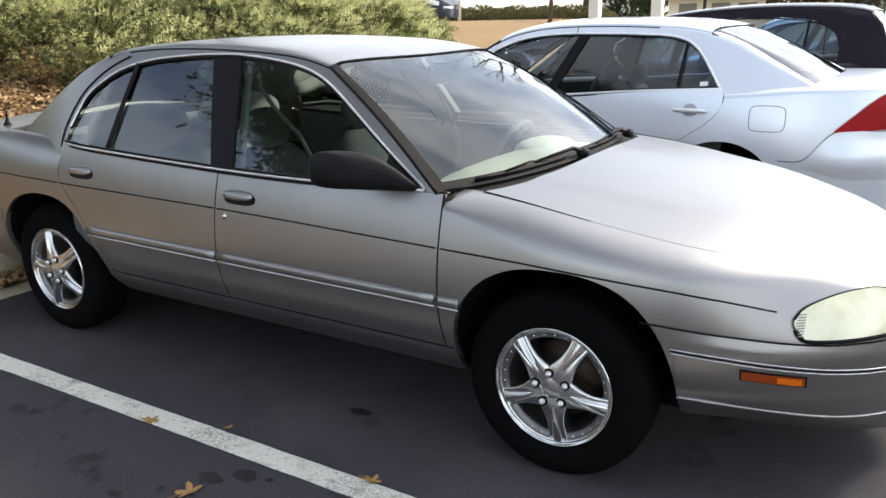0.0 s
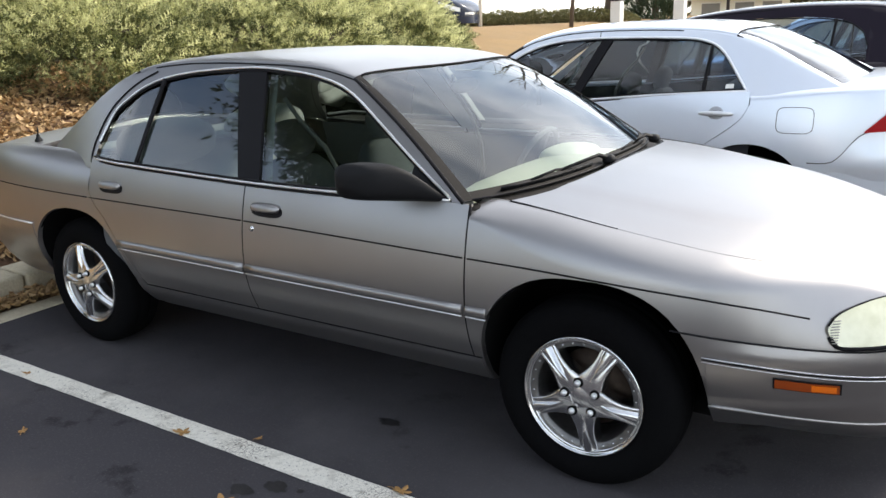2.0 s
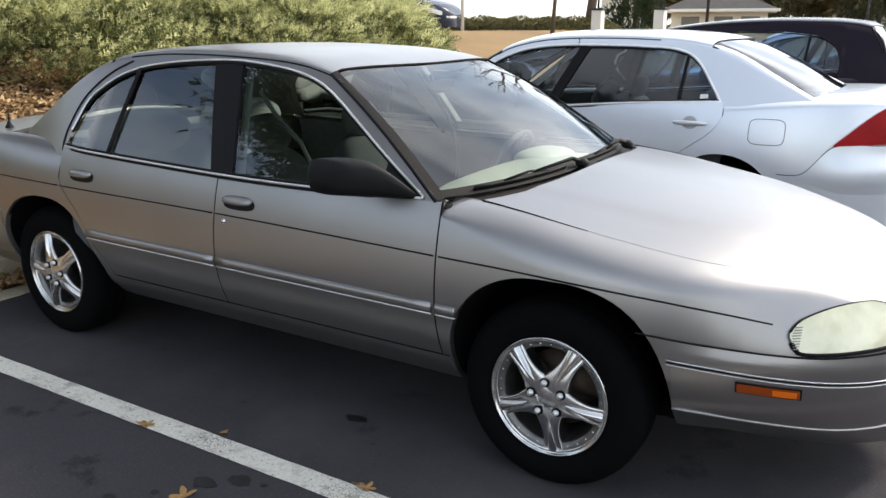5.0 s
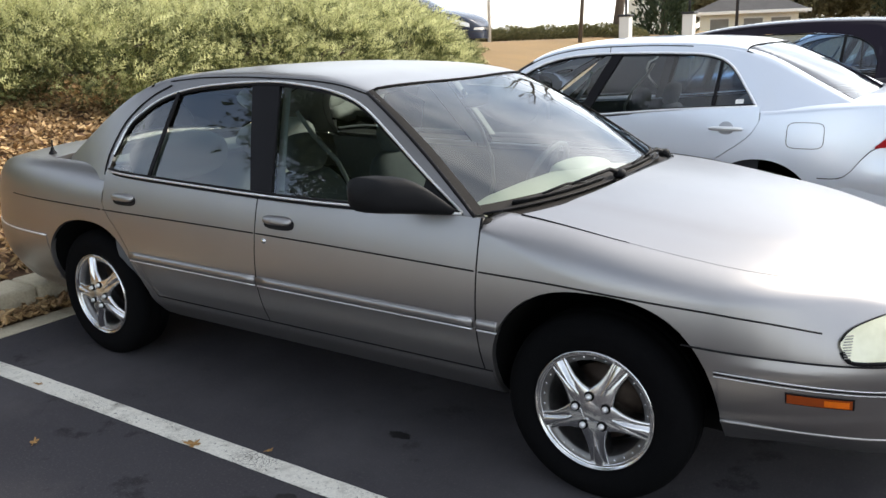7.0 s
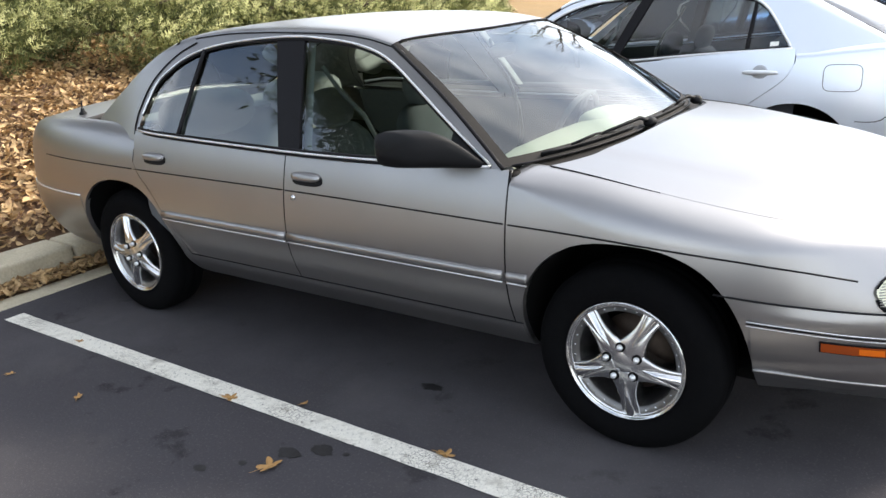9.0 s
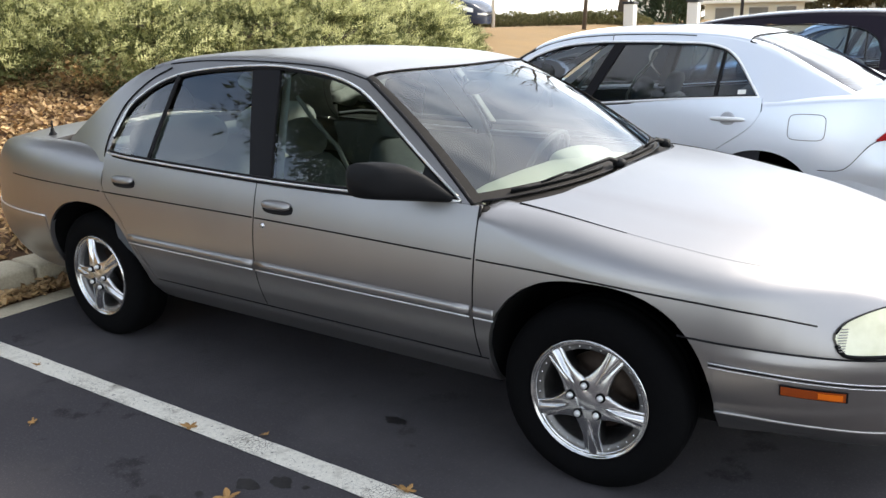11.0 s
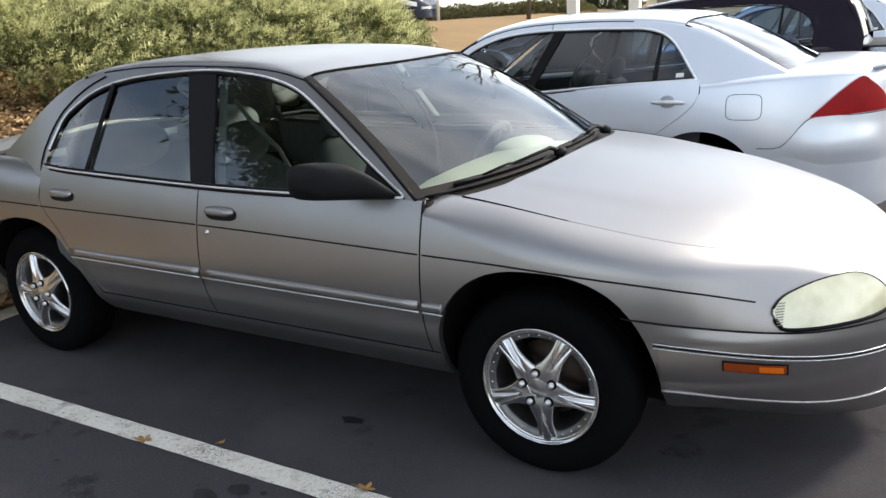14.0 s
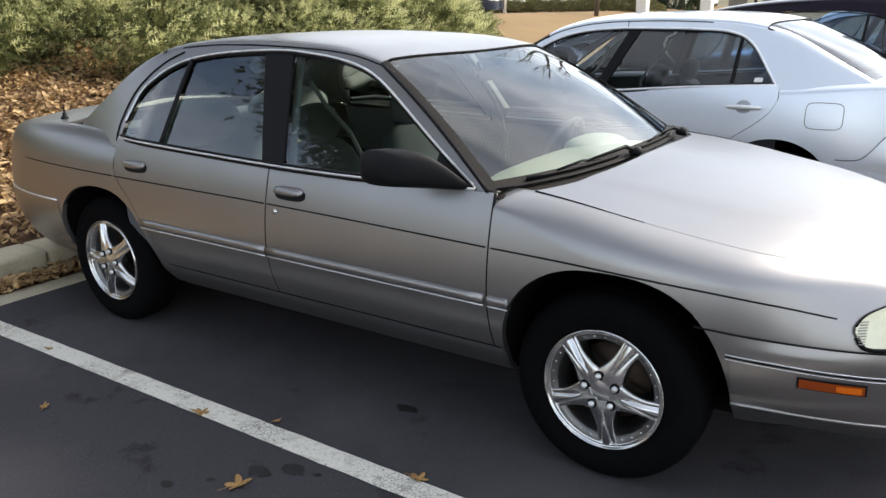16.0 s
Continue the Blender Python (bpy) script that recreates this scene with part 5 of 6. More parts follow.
for side in (-1, 1):
    part("headlight", side_panel(HATCH, side, 1.72, 2.16, lambda x: 0.80 - 0.12 * smooth01(1.8, 2.2, x), out=0.008, bottom=lambda x: 0.62, nz=8), LAMP_LENS, hatch)
    part("headlight", side_panel(SLOPED, side, 1.50, 2.12, lambda x: 0.80 - 0.36 * (x - 1.50), out=0.012, bottom=lambda x: 0.78 - 0.24 * smooth01(1.50, 1.85, x) - 0.06 * smooth01(1.85, 2.12, x), nz=8), CHROME_DULL, far_dark, "bright wedge-shaped headlight")
    part("front_bumper", side_panel(SLOPED, side, 1.74, SLOPED.xF, lambda x: 0.40, out=0.012, bottom=lambda x: 0.18, nz=12), PAINT_NAVY, far_dark)
    part("grille", side_panel(SLOPED, side, 2.20, SLOPED.xF, lambda x: 0.46, out=0.012, bottom=lambda x: 0.40, nz=4), CHROME, far_dark, "bright grille")
    part("bumper_line", side_line(SLOPED, side, ends(1.76, SLOPED.xF - 0.002, 24, 2), lambda x: 0.36, 0.008, 0.014), GLOSS_BLACK, far_dark)


# ---- ground ----
KERB_X = -2.44          # face of the kerb
def ground_z(x, y):
    """The lot is level; behind the kerb a bank rises, steep near the shrubs and gentle where the dry grass is."""
    if x > KERB_X - 0.2:
        return 0.0
    d = KERB_X - 0.3 - x
    steep = 1 - smooth01(6.5, 12.5, y)
    lawn = 1 - steep
    bank = 0.33 * min(d, 3.2) + 0.19 * max(0, min(d, 6.5) - 3.2)
    field = 0.155 * min(d, 7.6) * smooth01(-18.6, -16.5, y)
    steep *= smooth01(-18.6, -16.5, y)
    return max(0, 0.13 + steep * bank + lawn * field) if d > 0 else 0.13


def mesh_from(name, verts, faces, mat, smooth=True):
    me = bpy.data.meshes.new(name)
    me.from_pydata(verts, [], faces)
    me.update()
    for p in me.polygons:
        p.use_smooth = smooth
    me.materials.append(mat)
    return new(name, me)


def terrain(name, xs, ys, mat, label, lift=0.0, rough=0.0):
    verts = [(x, y, ground_z(x, y) + lift + rough * noise.noise(Vector((x * 2, y * 2, 0)))) for x in xs for y in ys]
    k = len(ys)
    faces = [(i * k + j, (i + 1) * k + j, (i + 1) * k + j + 1, i * k + j + 1) for i in range(len(xs) - 1) for j in range(k - 1)]
    return tagged(mesh_from(name, verts, faces, mat), label, name.split("_")[0], kind="structure")


BED_END = -18.6          # the planted bed, drawn out unseen to darken reflections, stops here and the asphalt goes on round it
lot = mesh_from("road", [(-400, -60, 0), (160, -60, 0), (160, BED_END, 0), (160, 400, 0), (KERB_X - 0.05, 400, 0), (KERB_X - 0.05, BED_END, 0), (-400, BED_END, 0)], [(0, 1, 2, 5, 6), (5, 2, 3, 4)], ASPHALT)
tagged(lot, "dark sealed asphalt of the car park with stains", "road", kind="structure")
ysteps = span(BED_END, 14, 100) + span(15, 60, 30) + span(70, 400, 12)
terrain("ground_bank", [KERB_X - 0.18 - 12 * (i / 60) ** 1.4 for i in range(61)], [y for y in ysteps if y <= 9.2], MULCH, "brown mulch bank littered with fallen leaves", 0, 0.03)
terrain("ground_field", [KERB_X - 0.18 - 12 * (i / 40) for i in range(41)] + [-20, -40, -90, -200, -400], [y for y in ysteps if y >= 9.0], DRY_GRASS, "dry tan dormant lawn rising behind the lot", 0.01, 0.02)
terrain("ground_far", [-14.6, -20, -40, -90, -200, -400], [y for y in ysteps if y <= 9.2], DRY_GRASS, "dry tan dormant lawn behind the bank", 0.01)

# concrete gutter strip and kerb, cast in lengths
gutter = thing("gutter", pose(0, 0, 0), "pale concrete gutter strip along the asphalt", "gutter", kind="structure")
kerb = thing("kerb", pose(0, 0, 0), "pale concrete kerb cast in lengths", "kerb", kind="structure")
seg = mesh_object("gutter_slab", box(-2.285, -2.120, -1.5, 1.5, -0.05, 0.006, 0.004), CONCRETE, False)
seg.parent = gutter
trough = mesh_object("gutter_trough", box(-2.46, -2.280, -1.5, 1.5, -0.05, 0.003), MULCH, False)
trough.parent = gutter
kseg = mesh_object("kerb_stone", box(-2.76, KERB_X, -1.495, 1.495, -0.05, 0.15, 0.022, 3), CONCRETE, False)
kseg.parent = kerb
for i in range(-6, 16):
    for src, par in ((seg, gutter), (trough, gutter), (kseg, kerb)):
        o = src.copy()
        scene.collection.objects.link(o)
        o.parent = par
        o.location.y = 3.0 * i + 0.9
for o in (seg, trough, kseg):
    o.location.y = 48 + 0.9
end_stone = mesh_object("kerb_stone", box(-14.6, -2.76, BED_END - 0.30, BED_END + 0.02, -0.05, 0.15, 0.022, 3), CONCRETE, False)
end_stone.parent = kerb

# painted bay lines
for i, (y, x0, x1, w) in enumerate(((-1.265, -1.965, 3.6, 0.105), (1.43, -1.95, 2.9, 0.10), (4.42, -1.95, 2.95, 0.10), (7.1, -1.95, 2.9, 0.10), (9.8, -1.95, 2.9, 0.10))):
    bm = bmesh.new()
    n = 90
    vs = []
    for k in range(n + 1):
        x = x0 + (x1 - x0) * k / n
        j = 0.004 * noise.noise(Vector((x * 9, y, 0)))
        vs.append((bm.verts.new((x, y - w / 2 + j, 0)), bm.verts.new((x, y + w / 2 + 0.004 * noise.noise(Vector((x * 9, y + 5, 0))), 0))))
    for a, b in zip(vs, vs[1:]):
        bm.faces.new((a[0], b[0], b[1], a[1]))
    ob = mesh_object("bay_line", bm, LINE_PAINT, False)
    ob.location.z = 0.004
    tagged(ob, "worn white painted parking bay line on asphalt", "road marking", "bay lines", "structure")


# oil drips soaked into the asphalt
for i, (x, y, r, squash) in enumerate(((0.36, -1.47, 0.050, 0.6), (0.45, -1.395, 0.045, 0.7), (0.15, -1.70, 0.026, 0.7), (0.55, -1.375, 0.014, 0.8), (0.26, -1.60, 0.016, 0.8), (0.52, -0.82, 0.050, 0.5),
                                       (0.02, -0.95, 0.014, 0.9), (-0.35, -1.55, 0.012, 0.8), (0.95, -1.62, 0.03, 0.6), (1.45, -1.75, 0.05, 0.6))):
    ring = []
    for k in range(40):
        a = 2 * math.pi * k / 40
        q = r * (1 + 0.5 * noise.noise(Vector((2.2 * math.cos(a) + i * 7, 2.2 * math.sin(a), 0))) + 0.2 * noise.noise(Vector((7 * math.cos(a), 7 * math.sin(a), i))))
        ring.append((x + q * math.cos(a), y + squash * q * math.sin(a), 0.0025))
    ob = mesh_from("oil_stain", ring, [tuple(range(40))], OIL, False)
    tagged(ob, "dark oil stain soaked into the asphalt", "stain", "oil stains", "structure")


# ---- plants ----
def sprays(name, places, mat, size, seed, blades=4, label="", category="", kind=""):
    """Many small tapered sprays as one mesh: places are (point, direction, scale)."""
    rnd = random.Random(seed)
    verts, faces = [], []
    for p, d, s in places:
        d = d.normalized()
        side = d.orthogonal().normalized()
        for b in range(blades):
            a = 2 * math.pi * (b + rnd.random()) / blades
            u = side * math.cos(a) + d.cross(side) * math.sin(a)
            tip = p + (d + u * rnd.uniform(0.25, 0.9)) * size * s * rnd.uniform(0.6, 1.1)
            w = d.cross(u) * size * s * rnd.uniform(0.10, 0.17)
            mid = p + (tip - p) * 0.55 + u * size * s * 0.08
            i = len(verts)
            verts += [p, mid + w, tip, mid - w]
            faces += [(i, i + 1, i + 2), (i, i + 2, i + 3)]
    me = bpy.data.meshes.new(name)
    me.from_pydata([tuple(v) for v in verts], [], faces)
    me.update()
    me.materials.append(mat)
    return tagged(new(name, me), label, category, kind=kind)


def plumes(name, places, mat, size, seed, label=""):
    """Feathery sprays as one mesh: a bent spine with needles to either side."""
    rnd = random.Random(seed)
    verts, faces = [], []
    for p, d, s in places:
        d = d.normalized()
        u = d.orthogonal().normalized()
        u = u * math.cos(a := rnd.uniform(0, 6.283)) + d.cross(u) * math.sin(a)
        long, droop = size * s, Vector((0, 0, -0.25 * size * s))
        i = len(verts)
        spine = [p + d * long * f + droop * f * f for f in (0, 0.17, 0.34, 0.5, 0.66, 0.82)]
        verts += spine
        for k, b in enumerate(spine[:-1]):
            verts.append(b + (d * 0.9 + u * (0.75 if k % 2 else -0.75)) * long * rnd.uniform(0.26, 0.36) * (1 - 0.09 * k))
            faces.append((i + k, i + 6 + k, i + k + 1))
        verts.append(p + d * long * 1.12 + droop * 1.2)
        verts.append(spine[-1] + u * long * 0.06)
        faces.append((i + 5, i + 11, i + 12))
    me = bpy.data.meshes.new(name)
    me.from_pydata([tuple(v) for v in verts], [], faces)
    me.update()
    me.materials.append(mat)
    return tagged(new(name, me), label)


def juniper(cx, cy, rx, ry, h, seed):
    """A spreading juniper: woody stems under a mound of upswept feathery sprays."""
    rnd = random.Random(seed)
    gz = ground_z(cx, cy)
    root = thing("juniper_shrub", pose(cx, cy, gz), "spreading olive-green juniper on the mulch bank", "shrub", "junipers on the bank")
    for k in range(7):
        a = rnd.uniform(0, 6.28)
        e = Vector((rx * 0.6 * math.cos(a), ry * 0.6 * math.sin(a), h * 0.55))
        part("stem", tube([(0, 0, -0.1), e * 0.5 + Vector((0, 0, 0.08)), e], [0.03, 0.02, 0.008], 5), BARK, root)
    places = []
    clumps = []
    for k in range(int(112 * rx * ry) + 14):
        a, q = rnd.uniform(0, 6.283), math.sqrt(rnd.random())
        share = rnd.uniform(0.78, 1.1)
        if k % 2 == 0:
            q, share = rnd.uniform(0.86, 1.0), rnd.uniform(0.2, 1.0)
        x, y = rx * q * math.cos(a), ry * q * math.sin(a)
        z = h * max(0.38, 1 - q**3.6) ** 0.6 * share + ground_z(cx + x, cy + y) - gz
        clumps.append((Vector((x, y, z)), rnd.uniform(0.12, 0.24), q))
    # old gathers undersides and low rim, coloured dark in place of shade
    old = []
    for c, r, q in clumps:
        out = Vector((c.x / rx * 0.7 + 0.30, c.y / ry * 0.7 - 0.20, 0.55))
        for j in range(40):
            v = Vector((rnd.gauss(0, 1), rnd.gauss(0, 1), rnd.gauss(0, 1))).normalized()
            p = c + Vector((v.x * r * 1.25, v.y * r * 1.25, v.z * r * 0.8)) * rnd.uniform(0.5, 1)
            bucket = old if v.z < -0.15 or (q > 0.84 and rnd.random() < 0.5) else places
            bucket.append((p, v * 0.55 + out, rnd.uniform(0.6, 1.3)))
    for name, spots, mat, label in (("foliage", places, JUNIPER, ""), ("shaded_foliage", old, SHADED_NEEDLES, "dark sprays low in the shrub, shade put into their colour")):
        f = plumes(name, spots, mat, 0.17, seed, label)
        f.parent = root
    return root


rj = random.Random(7)
# the four from y -4.1 to -11 are unseen, added to darken car reflections
for i, (cx, cy) in enumerate(((-7.0, -1.9), (-6.75, 0.4), (-6.45, 2.3), (-6.3, 4.3), (-6.3, 6.3), (-6.5, 8.1), (-7.4, -0.6), (-7.6, 1.5), (-7.7, 3.6), (-7.9, 5.6), (-8.0, 7.6),
                              (-9.4, 0.6), (-9.6, 2.9), (-9.7, 5.2), (-9.8, 7.4), (-7.8, -2.6), (-7.0, -4.1), (-6.9, -6.3), (-7.1, -8.6), (-6.9, -11.0), (-5.95, 5.3), (-6.0, 7.2))):
    juniper(cx + 0.42 + rj.uniform(-0.12, 0.12), cy + rj.uniform(-0.2, 0.2), 1.25, 1.35, 0.85 + rj.uniform(-0.1, 0.12), 100 + i)


def flat_leaf(length, width, lobes, curl, rnd, deep=0.38, n=5):
    """An oak leaf: lobed outline either side of a midrib, curled along its length."""
    edge = []
    for k in range(n + 1):
        t = k / n
        w = width * math.sin(math.pi * min(1, t * 0.95 + 0.05)) * (1 - deep + deep * abs(math.sin(lobes * math.pi * t)))
        edge.append((length * (t - 0.5), w))
    bend = lambda x, w: curl * (x / length) ** 2 * length + abs(w) * rnd * 1.2
    left = [Vector((x, w, bend(x, w))) for x, w in edge]
    mid = [Vector((x, 0, bend(x, 0))) for x, w in edge]
    right = [Vector((x, -w, bend(x, w))) for x, w in edge]
    stem = [Vector((-length * 0.5, 0.002, bend(length / 2, 0))), Vector((-length * 0.72, 0.001, 0.004)), Vector((-length * 0.72, -0.001, 0.004)), Vector((-length * 0.5, -0.002, bend(length / 2, 0)))]
    faces = []
    for k in range(n):
        faces += [(left, k), (right, k)]
    verts = left + mid + right + stem
    m = n + 1
    quads = [(k, k + 1, m + k + 1, m + k) for k in range(n)] + [(m + k, m + k + 1, 2 * m + k + 1, 2 * m + k) for k in range(n)] + [(3 * m, 3 * m + 1, 3 * m + 2, 3 * m + 3)]
    return verts, quads


def litter(name, spots, seed, label, kind="stuff"):
    rnd = random.Random(seed)
    verts, faces = [], []
    for x, y, z, s in spots:
        lv, lf = flat_leaf(0.10 * s, 0.030 * s, rnd.choice((2, 3, 3)), rnd.uniform(0.1, 0.9), rnd.uniform(-0.5, 0.9))
        m = Matrix.Translation((x, y, z)) @ Euler((rnd.uniform(-0.7, 0.7), rnd.uniform(-0.7, 0.7), rnd.uniform(0, 6.28))).to_matrix().to_4x4()
        i = len(verts)
        verts += [tuple(m @ v) for v in lv]
        faces += [tuple(i + q for q in f) for f in lf]
    me = bpy.data.meshes.new(name)
    me.from_pydata(verts, [], faces)
    me.update()
    me.materials.append(LITTER)
    return tagged(new(name, me), label, "leaves", kind=kind)


rl = random.Random(21)
spots = []
for k in range(36000):
    x, y = KERB_X - 0.32 - 3.4 * rl.random() ** 0.9, rl.uniform(-3.4, 7.0)
    spots.append((x, y, ground_z(x, y) + rl.uniform(0.01, 0.06), rl.uniform(0.36, 0.9)))
litter("leaf_litter", spots, 22, "tan fallen oak leaves strewn over the mulch bank")
spots = [(rl.uniform(KERB_X + 0.01, -2.26), rl.uniform(-3.4, 2.5), rl.uniform(0.015, 0.06), rl.uniform(0.3, 0.68)) for k in range(4200)]
litter("leaf_litter", spots, 23, "brown leaves drifted against the kerb")


# the few single leaves on the asphalt
def single_leaf(x, y, size, turn, seed):
    """An oak leaf with deep rounded lobes, its tips curled up off the ground."""
    r = random.Random(seed)
    verts, faces, n = [(0, 0, 0.004)], [], 56
    for k in range(n):
        a = 2 * math.pi * k / n
        q = size * 0.56 * (0.34 + 0.66 * abs(math.cos(2.5 * a)) ** 1.3) * (1 + 0.18 * noise.noise(Vector((math.cos(a) * 3, math.sin(a) * 3, seed))))
        u, v = q * math.cos(a) * 1.2, q * math.sin(a) * 0.82
        verts.append((u, v, 0.10 * size * (q / size * 2) ** 2 * (1 + 0.7 * math.sin(2 * a + seed))))
    faces = [(0, 1 + k, 1 + (k + 1) % n) for k in range(n)]
    b = len(verts)
    verts += [(-0.3 * size, 0.002, 0.004), (-0.95 * size, 0.0015 + 0.05 * size, 0.004), (-0.95 * size, -0.0015 + 0.05 * size, 0.004), (-0.3 * size, -0.002, 0.004)]
    faces.append((b, b + 1, b + 2, b + 3))
    ob = mesh_from("fallen_leaf", verts, faces, DRY_LEAF, False)
    ob.matrix_world = pose(x, y, 0.006, r.uniform(-4, 4), r.uniform(-4, 4), turn)
    return tagged(ob, "single tan oak leaf lying on the asphalt", "leaf", "leaves on the asphalt")


for i, (x, y, size, turn) in enumerate(((0.366, -1.571, 0.105, 70), (0.86, -1.205, 0.08, 10), (-0.156, -1.30, 0.085, 12), (0.155, -1.185, 0.04, 80), (-0.75, -1.62, 0.06, 140),
                                              (0.30, -1.92, 0.06, 30), (-1.25, -1.65, 0.05, 60), (2.0, -1.3, 0.06, 50), (-1.3, -1.28, 0.05, 20))):
    single_leaf(x, y, size * 0.72, turn, 300 + i)


# ---- the distance ----
def tree(name, x, y, z, height, spread, seed, leaves, label, trunk_r=0.16, bare=0.35, leaf_size=0.22, mat=None):
    """A tapered trunk that forks into limbs, with a crown of leaf clumps round the limb ends."""
    rnd = random.Random(seed)
    root = thing(name, pose(x, y, z), label, "tree")
    segs, tips = [], []

    def grow(p, d, length, r, depth):
        q = p + d * length
        mid = p + d * length * 0.5 + Vector((rnd.uniform(-1, 1), rnd.uniform(-1, 1), 0)) * length * 0.06
        segs.append(tube([p, mid, q], [r, r * 0.85, r * 0.68], 6))
        if depth == 0:
            tips.append(q)
            return
        if depth <= 2:
            tips.append(mid)
        for k in range(rnd.choice((2, 3, 3))):
            nd = (d + Vector((rnd.uniform(-1, 1), rnd.uniform(-1, 1), rnd.uniform(-0.15, 0.7))) * spread).normalized()
            grow(q, nd, length * rnd.uniform(0.6, 0.8), r * 0.6, depth - 1)
    grow(Vector((0, 0, -0.2)), Vector((rnd.uniform(-0.05, 0.05), rnd.uniform(-0.05, 0.05), 1)), height * bare, trunk_r, 4)
    part("trunk", join(*segs), BARK, root)
    if leaves:
        places = []
        for t in tips:
            for k in range(leaves):
                v = Vector((rnd.gauss(0, 1), rnd.gauss(0, 1), rnd.gauss(0, 0.8)))
                places.append((t + v * height * 0.045, v + Vector((0, 0, 0.2)), rnd.uniform(0.6, 1.3)))
        f = sprays("crown", places, mat or EVERGREEN, leaf_size, seed, 3)
        f.parent = root
    return root


# trees behind the camera, which show in the panes
for i, (x, y, h, lv) in enumerate(((-8.0, -9.8, 14.2, 640),)):
    tree("evergreen_tree", x, y, ground_z(x, y), h, 0.85, 40 + i, lv, "dark evergreen tree standing behind the lot", 0.24, 0.29, 0.18)
# crowns out of view, added so roof and rear quarter reflect something dark
for i, (x, y, h) in enumerate(((-12.5, 8.5, 11.0), (-13.5, 4.5, 13.0), (-14.5, -2.5, 14.0), (-14.0, 1.0, 14.0))):
    tree("evergreen_tree", x, y, ground_z(x, y), h, 0.75, 55 + i, 110, "unseen evergreen tree added behind the junipers to darken reflections", 0.19, 0.26, 0.34)

# far cream building end, hedge row, poles, posts and the small hip-roofed pavilion
def away(dx, dy, d):
    return 2.38 + dx * d, -3.14 + dy * d


x, y = away(-0.345, 0.939, 46)
far_wall = thing("building", pose(x, y, 1.0, 0, 0, 20), "tall narrow cream-rendered building end", "building")
part("wall", box(-0.75, 0.95, 0, 9, -1, 4.6), WHITE_WALL, far_wall, smooth=False)
part("parapet", box(-0.82, 1.02, -0.07, 9.07, 4.6, 4.75, 0.02), WHITE_PAINT, far_wall, smooth=False)

rh = random.Random(5)
for k in range(17):
    t = k / 16
    d = 31 + 3 * t
    dx = -0.56 + 0.20 * t
    x, y = away(dx, math.sqrt(1 - dx * dx), d)
    z = ground_z(x, y)
    root = thing("hedge_shrub", pose(x, y, z), "clipped rounded olive-brown hedge shrub", "shrub", "hedge row")
    places = []
    for j in range(520):
        v = Vector((rh.gauss(0, 1), rh.gauss(0, 1), rh.gauss(0, 1))).normalized()
        v.z = abs(v.z)
        p = Vector((v.x * 0.75, v.y * 0.7, 0.04 + v.z * (0.40 + 0.08 * math.sin(k * 2.3)))) * rh.uniform(0.82, 1.05)
        places.append((p, v, rh.uniform(0.7, 1.3)))
    f = sprays("foliage", places, HEDGE, 0.11, 500 + k, 3)
    f.parent = root
    part("stem", tube([(0, 0, -0.1), (0.02, 0, 0.3)], [0.05, 0.03], 6), BARK, root)


def pole(name, dx, d, z0, h, r, mat, label, category):
    x, y = away(dx, math.sqrt(1 - dx * dx), d)
    root = thing(name, pose(x, y, z0), label, category)
    part("shaft", tube([(0, 0, -0.3), (0, 0, h * 0.5), (0.02, 0, h)], [r, r * 0.9, r * 0.75], 10), mat, root)
    return root


pole("street_pole", -0.507, 30, 1.3, 7, 0.065, WHITE_PAINT, "slim pale grey pole by the drive", "pole")
tree("young_tree", *away(-0.412, 0.911, 29), 1.1, 7, 0.5, 61, 0, "slender bare young tree on the lawn", 0.085, 0.5)
tree("bare_tree", *away(-0.374, 0.927, 34), 1.1, 7.0, 0.4, 62, 0, "bare tree with a straight grey trunk", 0.22, 0.6)
lp = pole("street_lamp", -0.246, 36, 0.2, 6, 0.07, DARK_METAL, "black lamp post beside the pavilion", "street lamp")
part("lantern", ellipsoid((0, 0, 6.1), (0.2, 0.2, 0.3), 2.5), WHITE_PAINT, lp)
lp2 = pole("street_lamp", -0.085, 45, 0.2, 3.6, 0.06, DARK_METAL, "black lamp post with twin white globes", "street lamp")
for s in (-0.22, 0.22):
    part("globe", ellipsoid((s, 0, 3.7), (0.2, 0.2, 0.2), 2.0), WHITE_PAINT, lp2)
for dx in (-0.363, -0.296):
    x, y = away(dx, math.sqrt(1 - dx * dx), 28)
    p = thing("gate_post", pose(x, y, 0.0), "square white post with a dark cap", "post", "white posts")
    part("shaft", box(-0.17, 0.17, -0.17, 0.17, -0.2, 1.98, 0.02), WHITE_PAINT, p, smooth=False)
    part("cap", box(-0.21, 0.21, -0.21, 0.21, 1.98, 2.05, 0.015), DARK_METAL, p, smooth=False)
    part("finial", tube([(0, 0, 2.05), (0, 0, 2.75)], 0.04, 8), DARK_METAL, p)

x, y = away(-0.233, 0.973, 58)
pav = thing("pavilion", pose(x, y, 0.0, 0, 0, 12), "small cream pavilion with a grey hipped roof", "building")
part("wall", box(-2.9, 2.9, -2.4, 2.4, 0, 2.45), WHITE_WALL, pav, smooth=False)
bm = bmesh.new()
lo = [bm.verts.new(v) for v in ((-3.55, -3.1, 2.4), (3.55, -3.1, 2.4), (3.55, 3.1, 2.4), (-3.55, 3.1, 2.4))]
hi = [bm.verts.new(v) for v in ((-0.25, 0, 3.95), (0.25, 0, 3.95))]
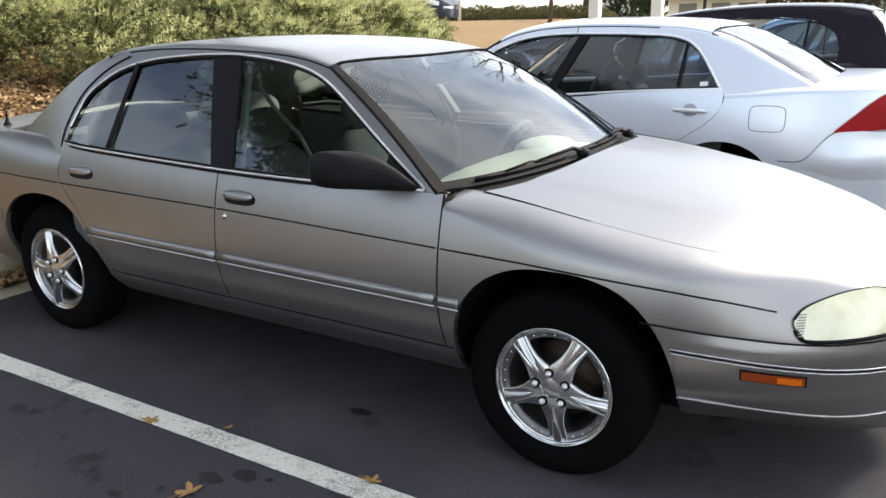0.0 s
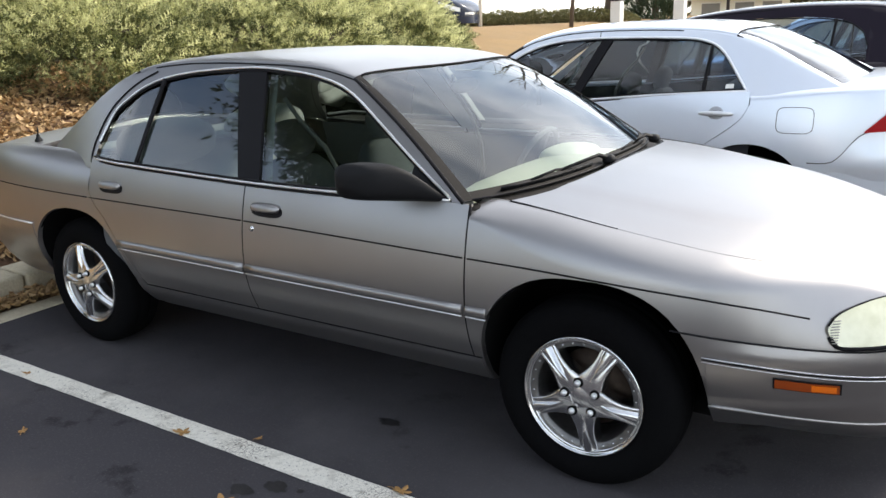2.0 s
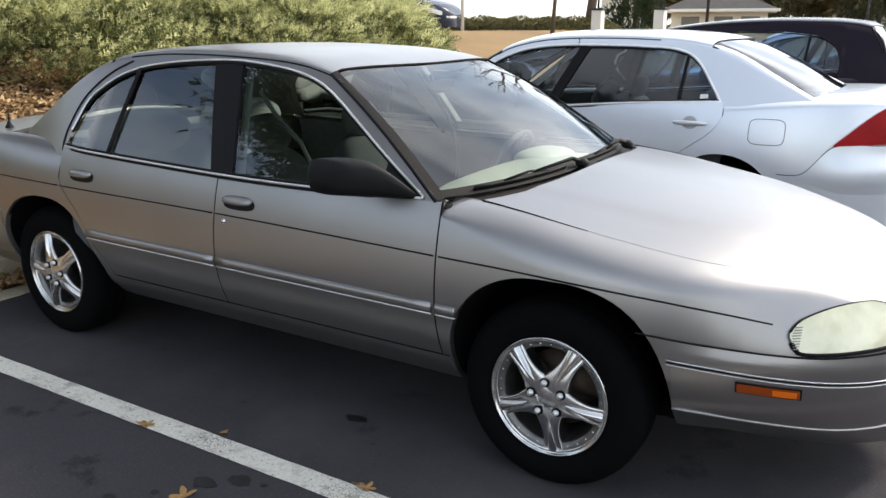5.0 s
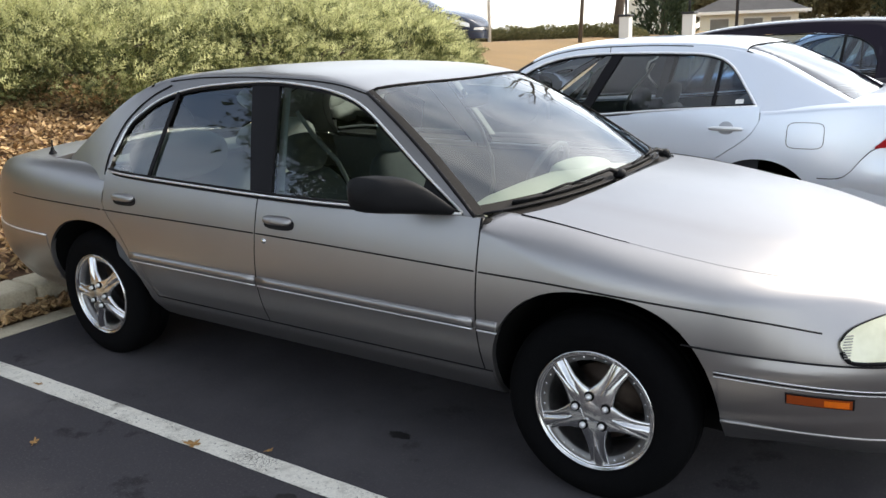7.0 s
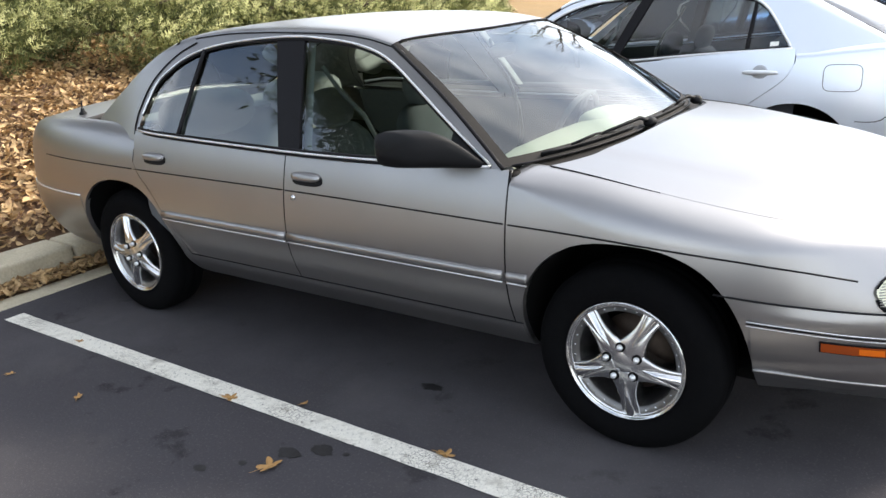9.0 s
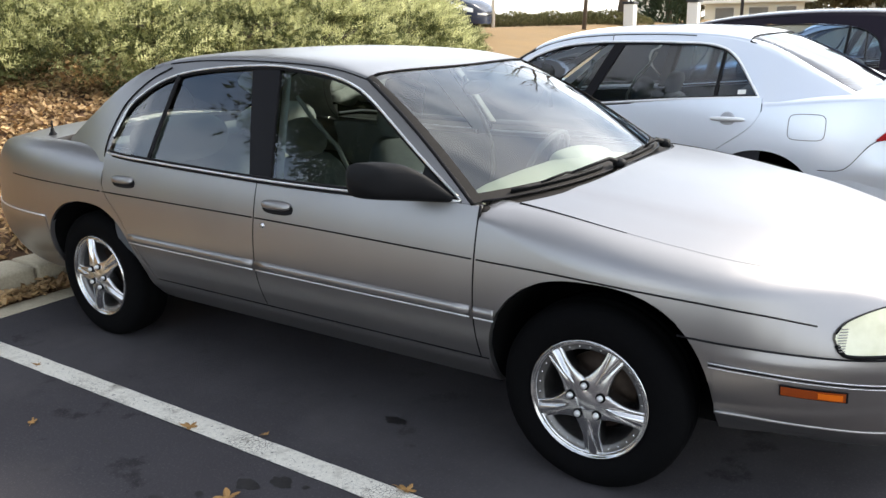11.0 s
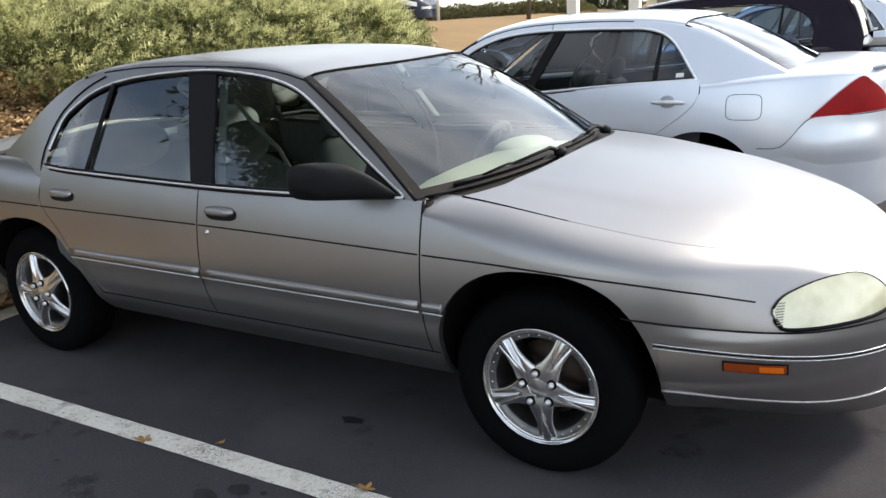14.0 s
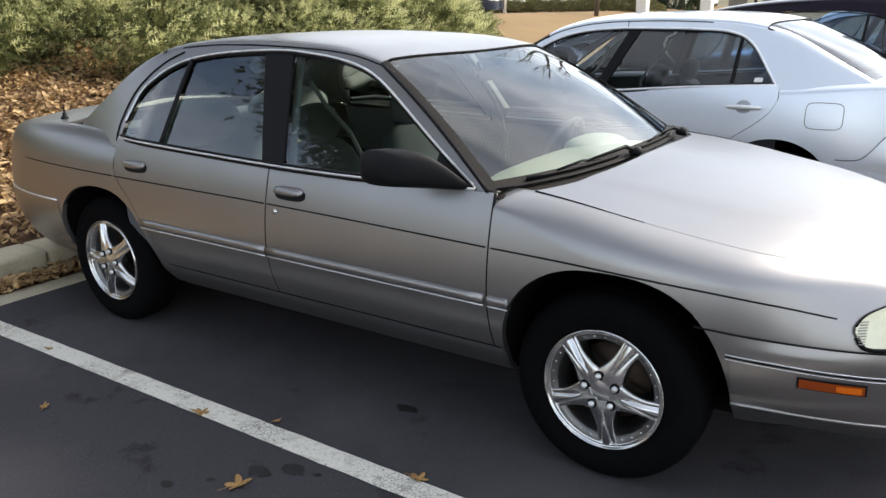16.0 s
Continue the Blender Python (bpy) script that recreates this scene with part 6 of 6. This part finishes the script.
for f in ((lo[0], lo[1], hi[1], hi[0]), (lo[1], lo[2], hi[1]), (lo[2], lo[3], hi[0], hi[1]), (lo[3], lo[0], hi[0]), (lo[3], lo[2], lo[1], lo[0])):
    bm.faces.new(f)
part("roof", bm, ROOF_GREY, pav, smooth=False)
for sy in (-3.12, 3.12):
    part("fascia", box(-3.58, 3.58, sy - 0.03, sy + 0.03, 2.28, 2.46, 0.01), WHITE_PAINT, pav, smooth=False)
for sx in (-1.7, 0.3, 1.9):
    w = part("window", box(sx - 0.55, sx + 0.55, -2.43, -2.39, 1.0, 2.0), DULL_PANE, pav, smooth=False)
    part("lintel", box(sx - 0.62, sx + 0.62, -2.46, -2.405, 2.0, 2.08), WHITE_PAINT, w, smooth=False)
    part("sill", box(sx - 0.62, sx + 0.62, -2.46, -2.405, 0.92, 1.0), WHITE_PAINT, w, smooth=False)

# dark cypress and the wood behind the pavilion
def cypress(x, y, z, h, r, seed):
    rnd = random.Random(seed)
    root = thing("cypress_tree", pose(x, y, z), "dense dark green columnar conifer", "tree")
    part("trunk", tube([(0, 0, -0.2), (0, 0, h * 0.9)], [0.18, 0.04], 8), BARK, root)
    places = []
    for k in range(2600):
        t = rnd.random()
        a = rnd.uniform(0, 6.283)
        q = r * (1 - t) ** 0.55 * (0.75 + 0.25 * math.sin(5 * a + 9 * t)) * rnd.uniform(0.7, 1.05)
        places.append((Vector((q * math.cos(a), q * math.sin(a), 0.15 + t * h)), Vector((math.cos(a), math.sin(a), 1.2)), rnd.uniform(0.7, 1.3)))
    f = sprays("crown", places, EVERGREEN, 0.28, seed, 3)
    f.parent = root


cypress(*away(-0.322, 0.947, 40), 0.3, 6.5, 1.55, 71)
rw = random.Random(9)
for k in range(24):
    dx = -0.325 + 0.021 * k + rw.uniform(-0.008, 0.008)
    d = rw.uniform(64, 88)
    x, y = away(dx, math.sqrt(1 - dx * dx), d)
    if k % 4 == 0:
        cypress(x, y, 0, rw.uniform(9, 13), rw.uniform(2.0, 3.0), 80 + k)
    else:
        tree("woodland_tree", x, y, 0, rw.uniform(9, 13), 0.6, 80 + k, 90 if k % 4 != 2 else 60, "brown-olive tree of the wood behind the pavilion", 0.25, 0.16, 0.5, WOODLAND)
x, y = away(-0.08, 0.997, 75)
shed = thing("building", pose(x, y, 0), "low cream building among the trees", "building")
part("wall", box(-4, 4, 0, 5, 0, 2.7), WHITE_WALL, shed, smooth=False)
part("roof", box(-4.3, 4.3, -0.3, 5.3, 2.7, 2.95), ROOF_GREY, shed, smooth=False)
tree("evergreen_tree", *away(-0.73, 0.683, 14.5), 2.0, 7, 0.5, 64, 0, "tree trunk rising behind the junipers", 0.16, 0.5)
sg = pole("garden_sign", -0.533, 27, 1.3, 0.65, 0.02, DARK_METAL, "small yellow sign on a short stake", "sign")
YELLOW = material("yellow_sign_paint", (0.75, 0.55, 0.03), 0.5, patch=0.1)
part("board", box(-0.16, 0.16, -0.02, 0.02, 0.55, 0.85, 0.01), YELLOW, sg, smooth=False)
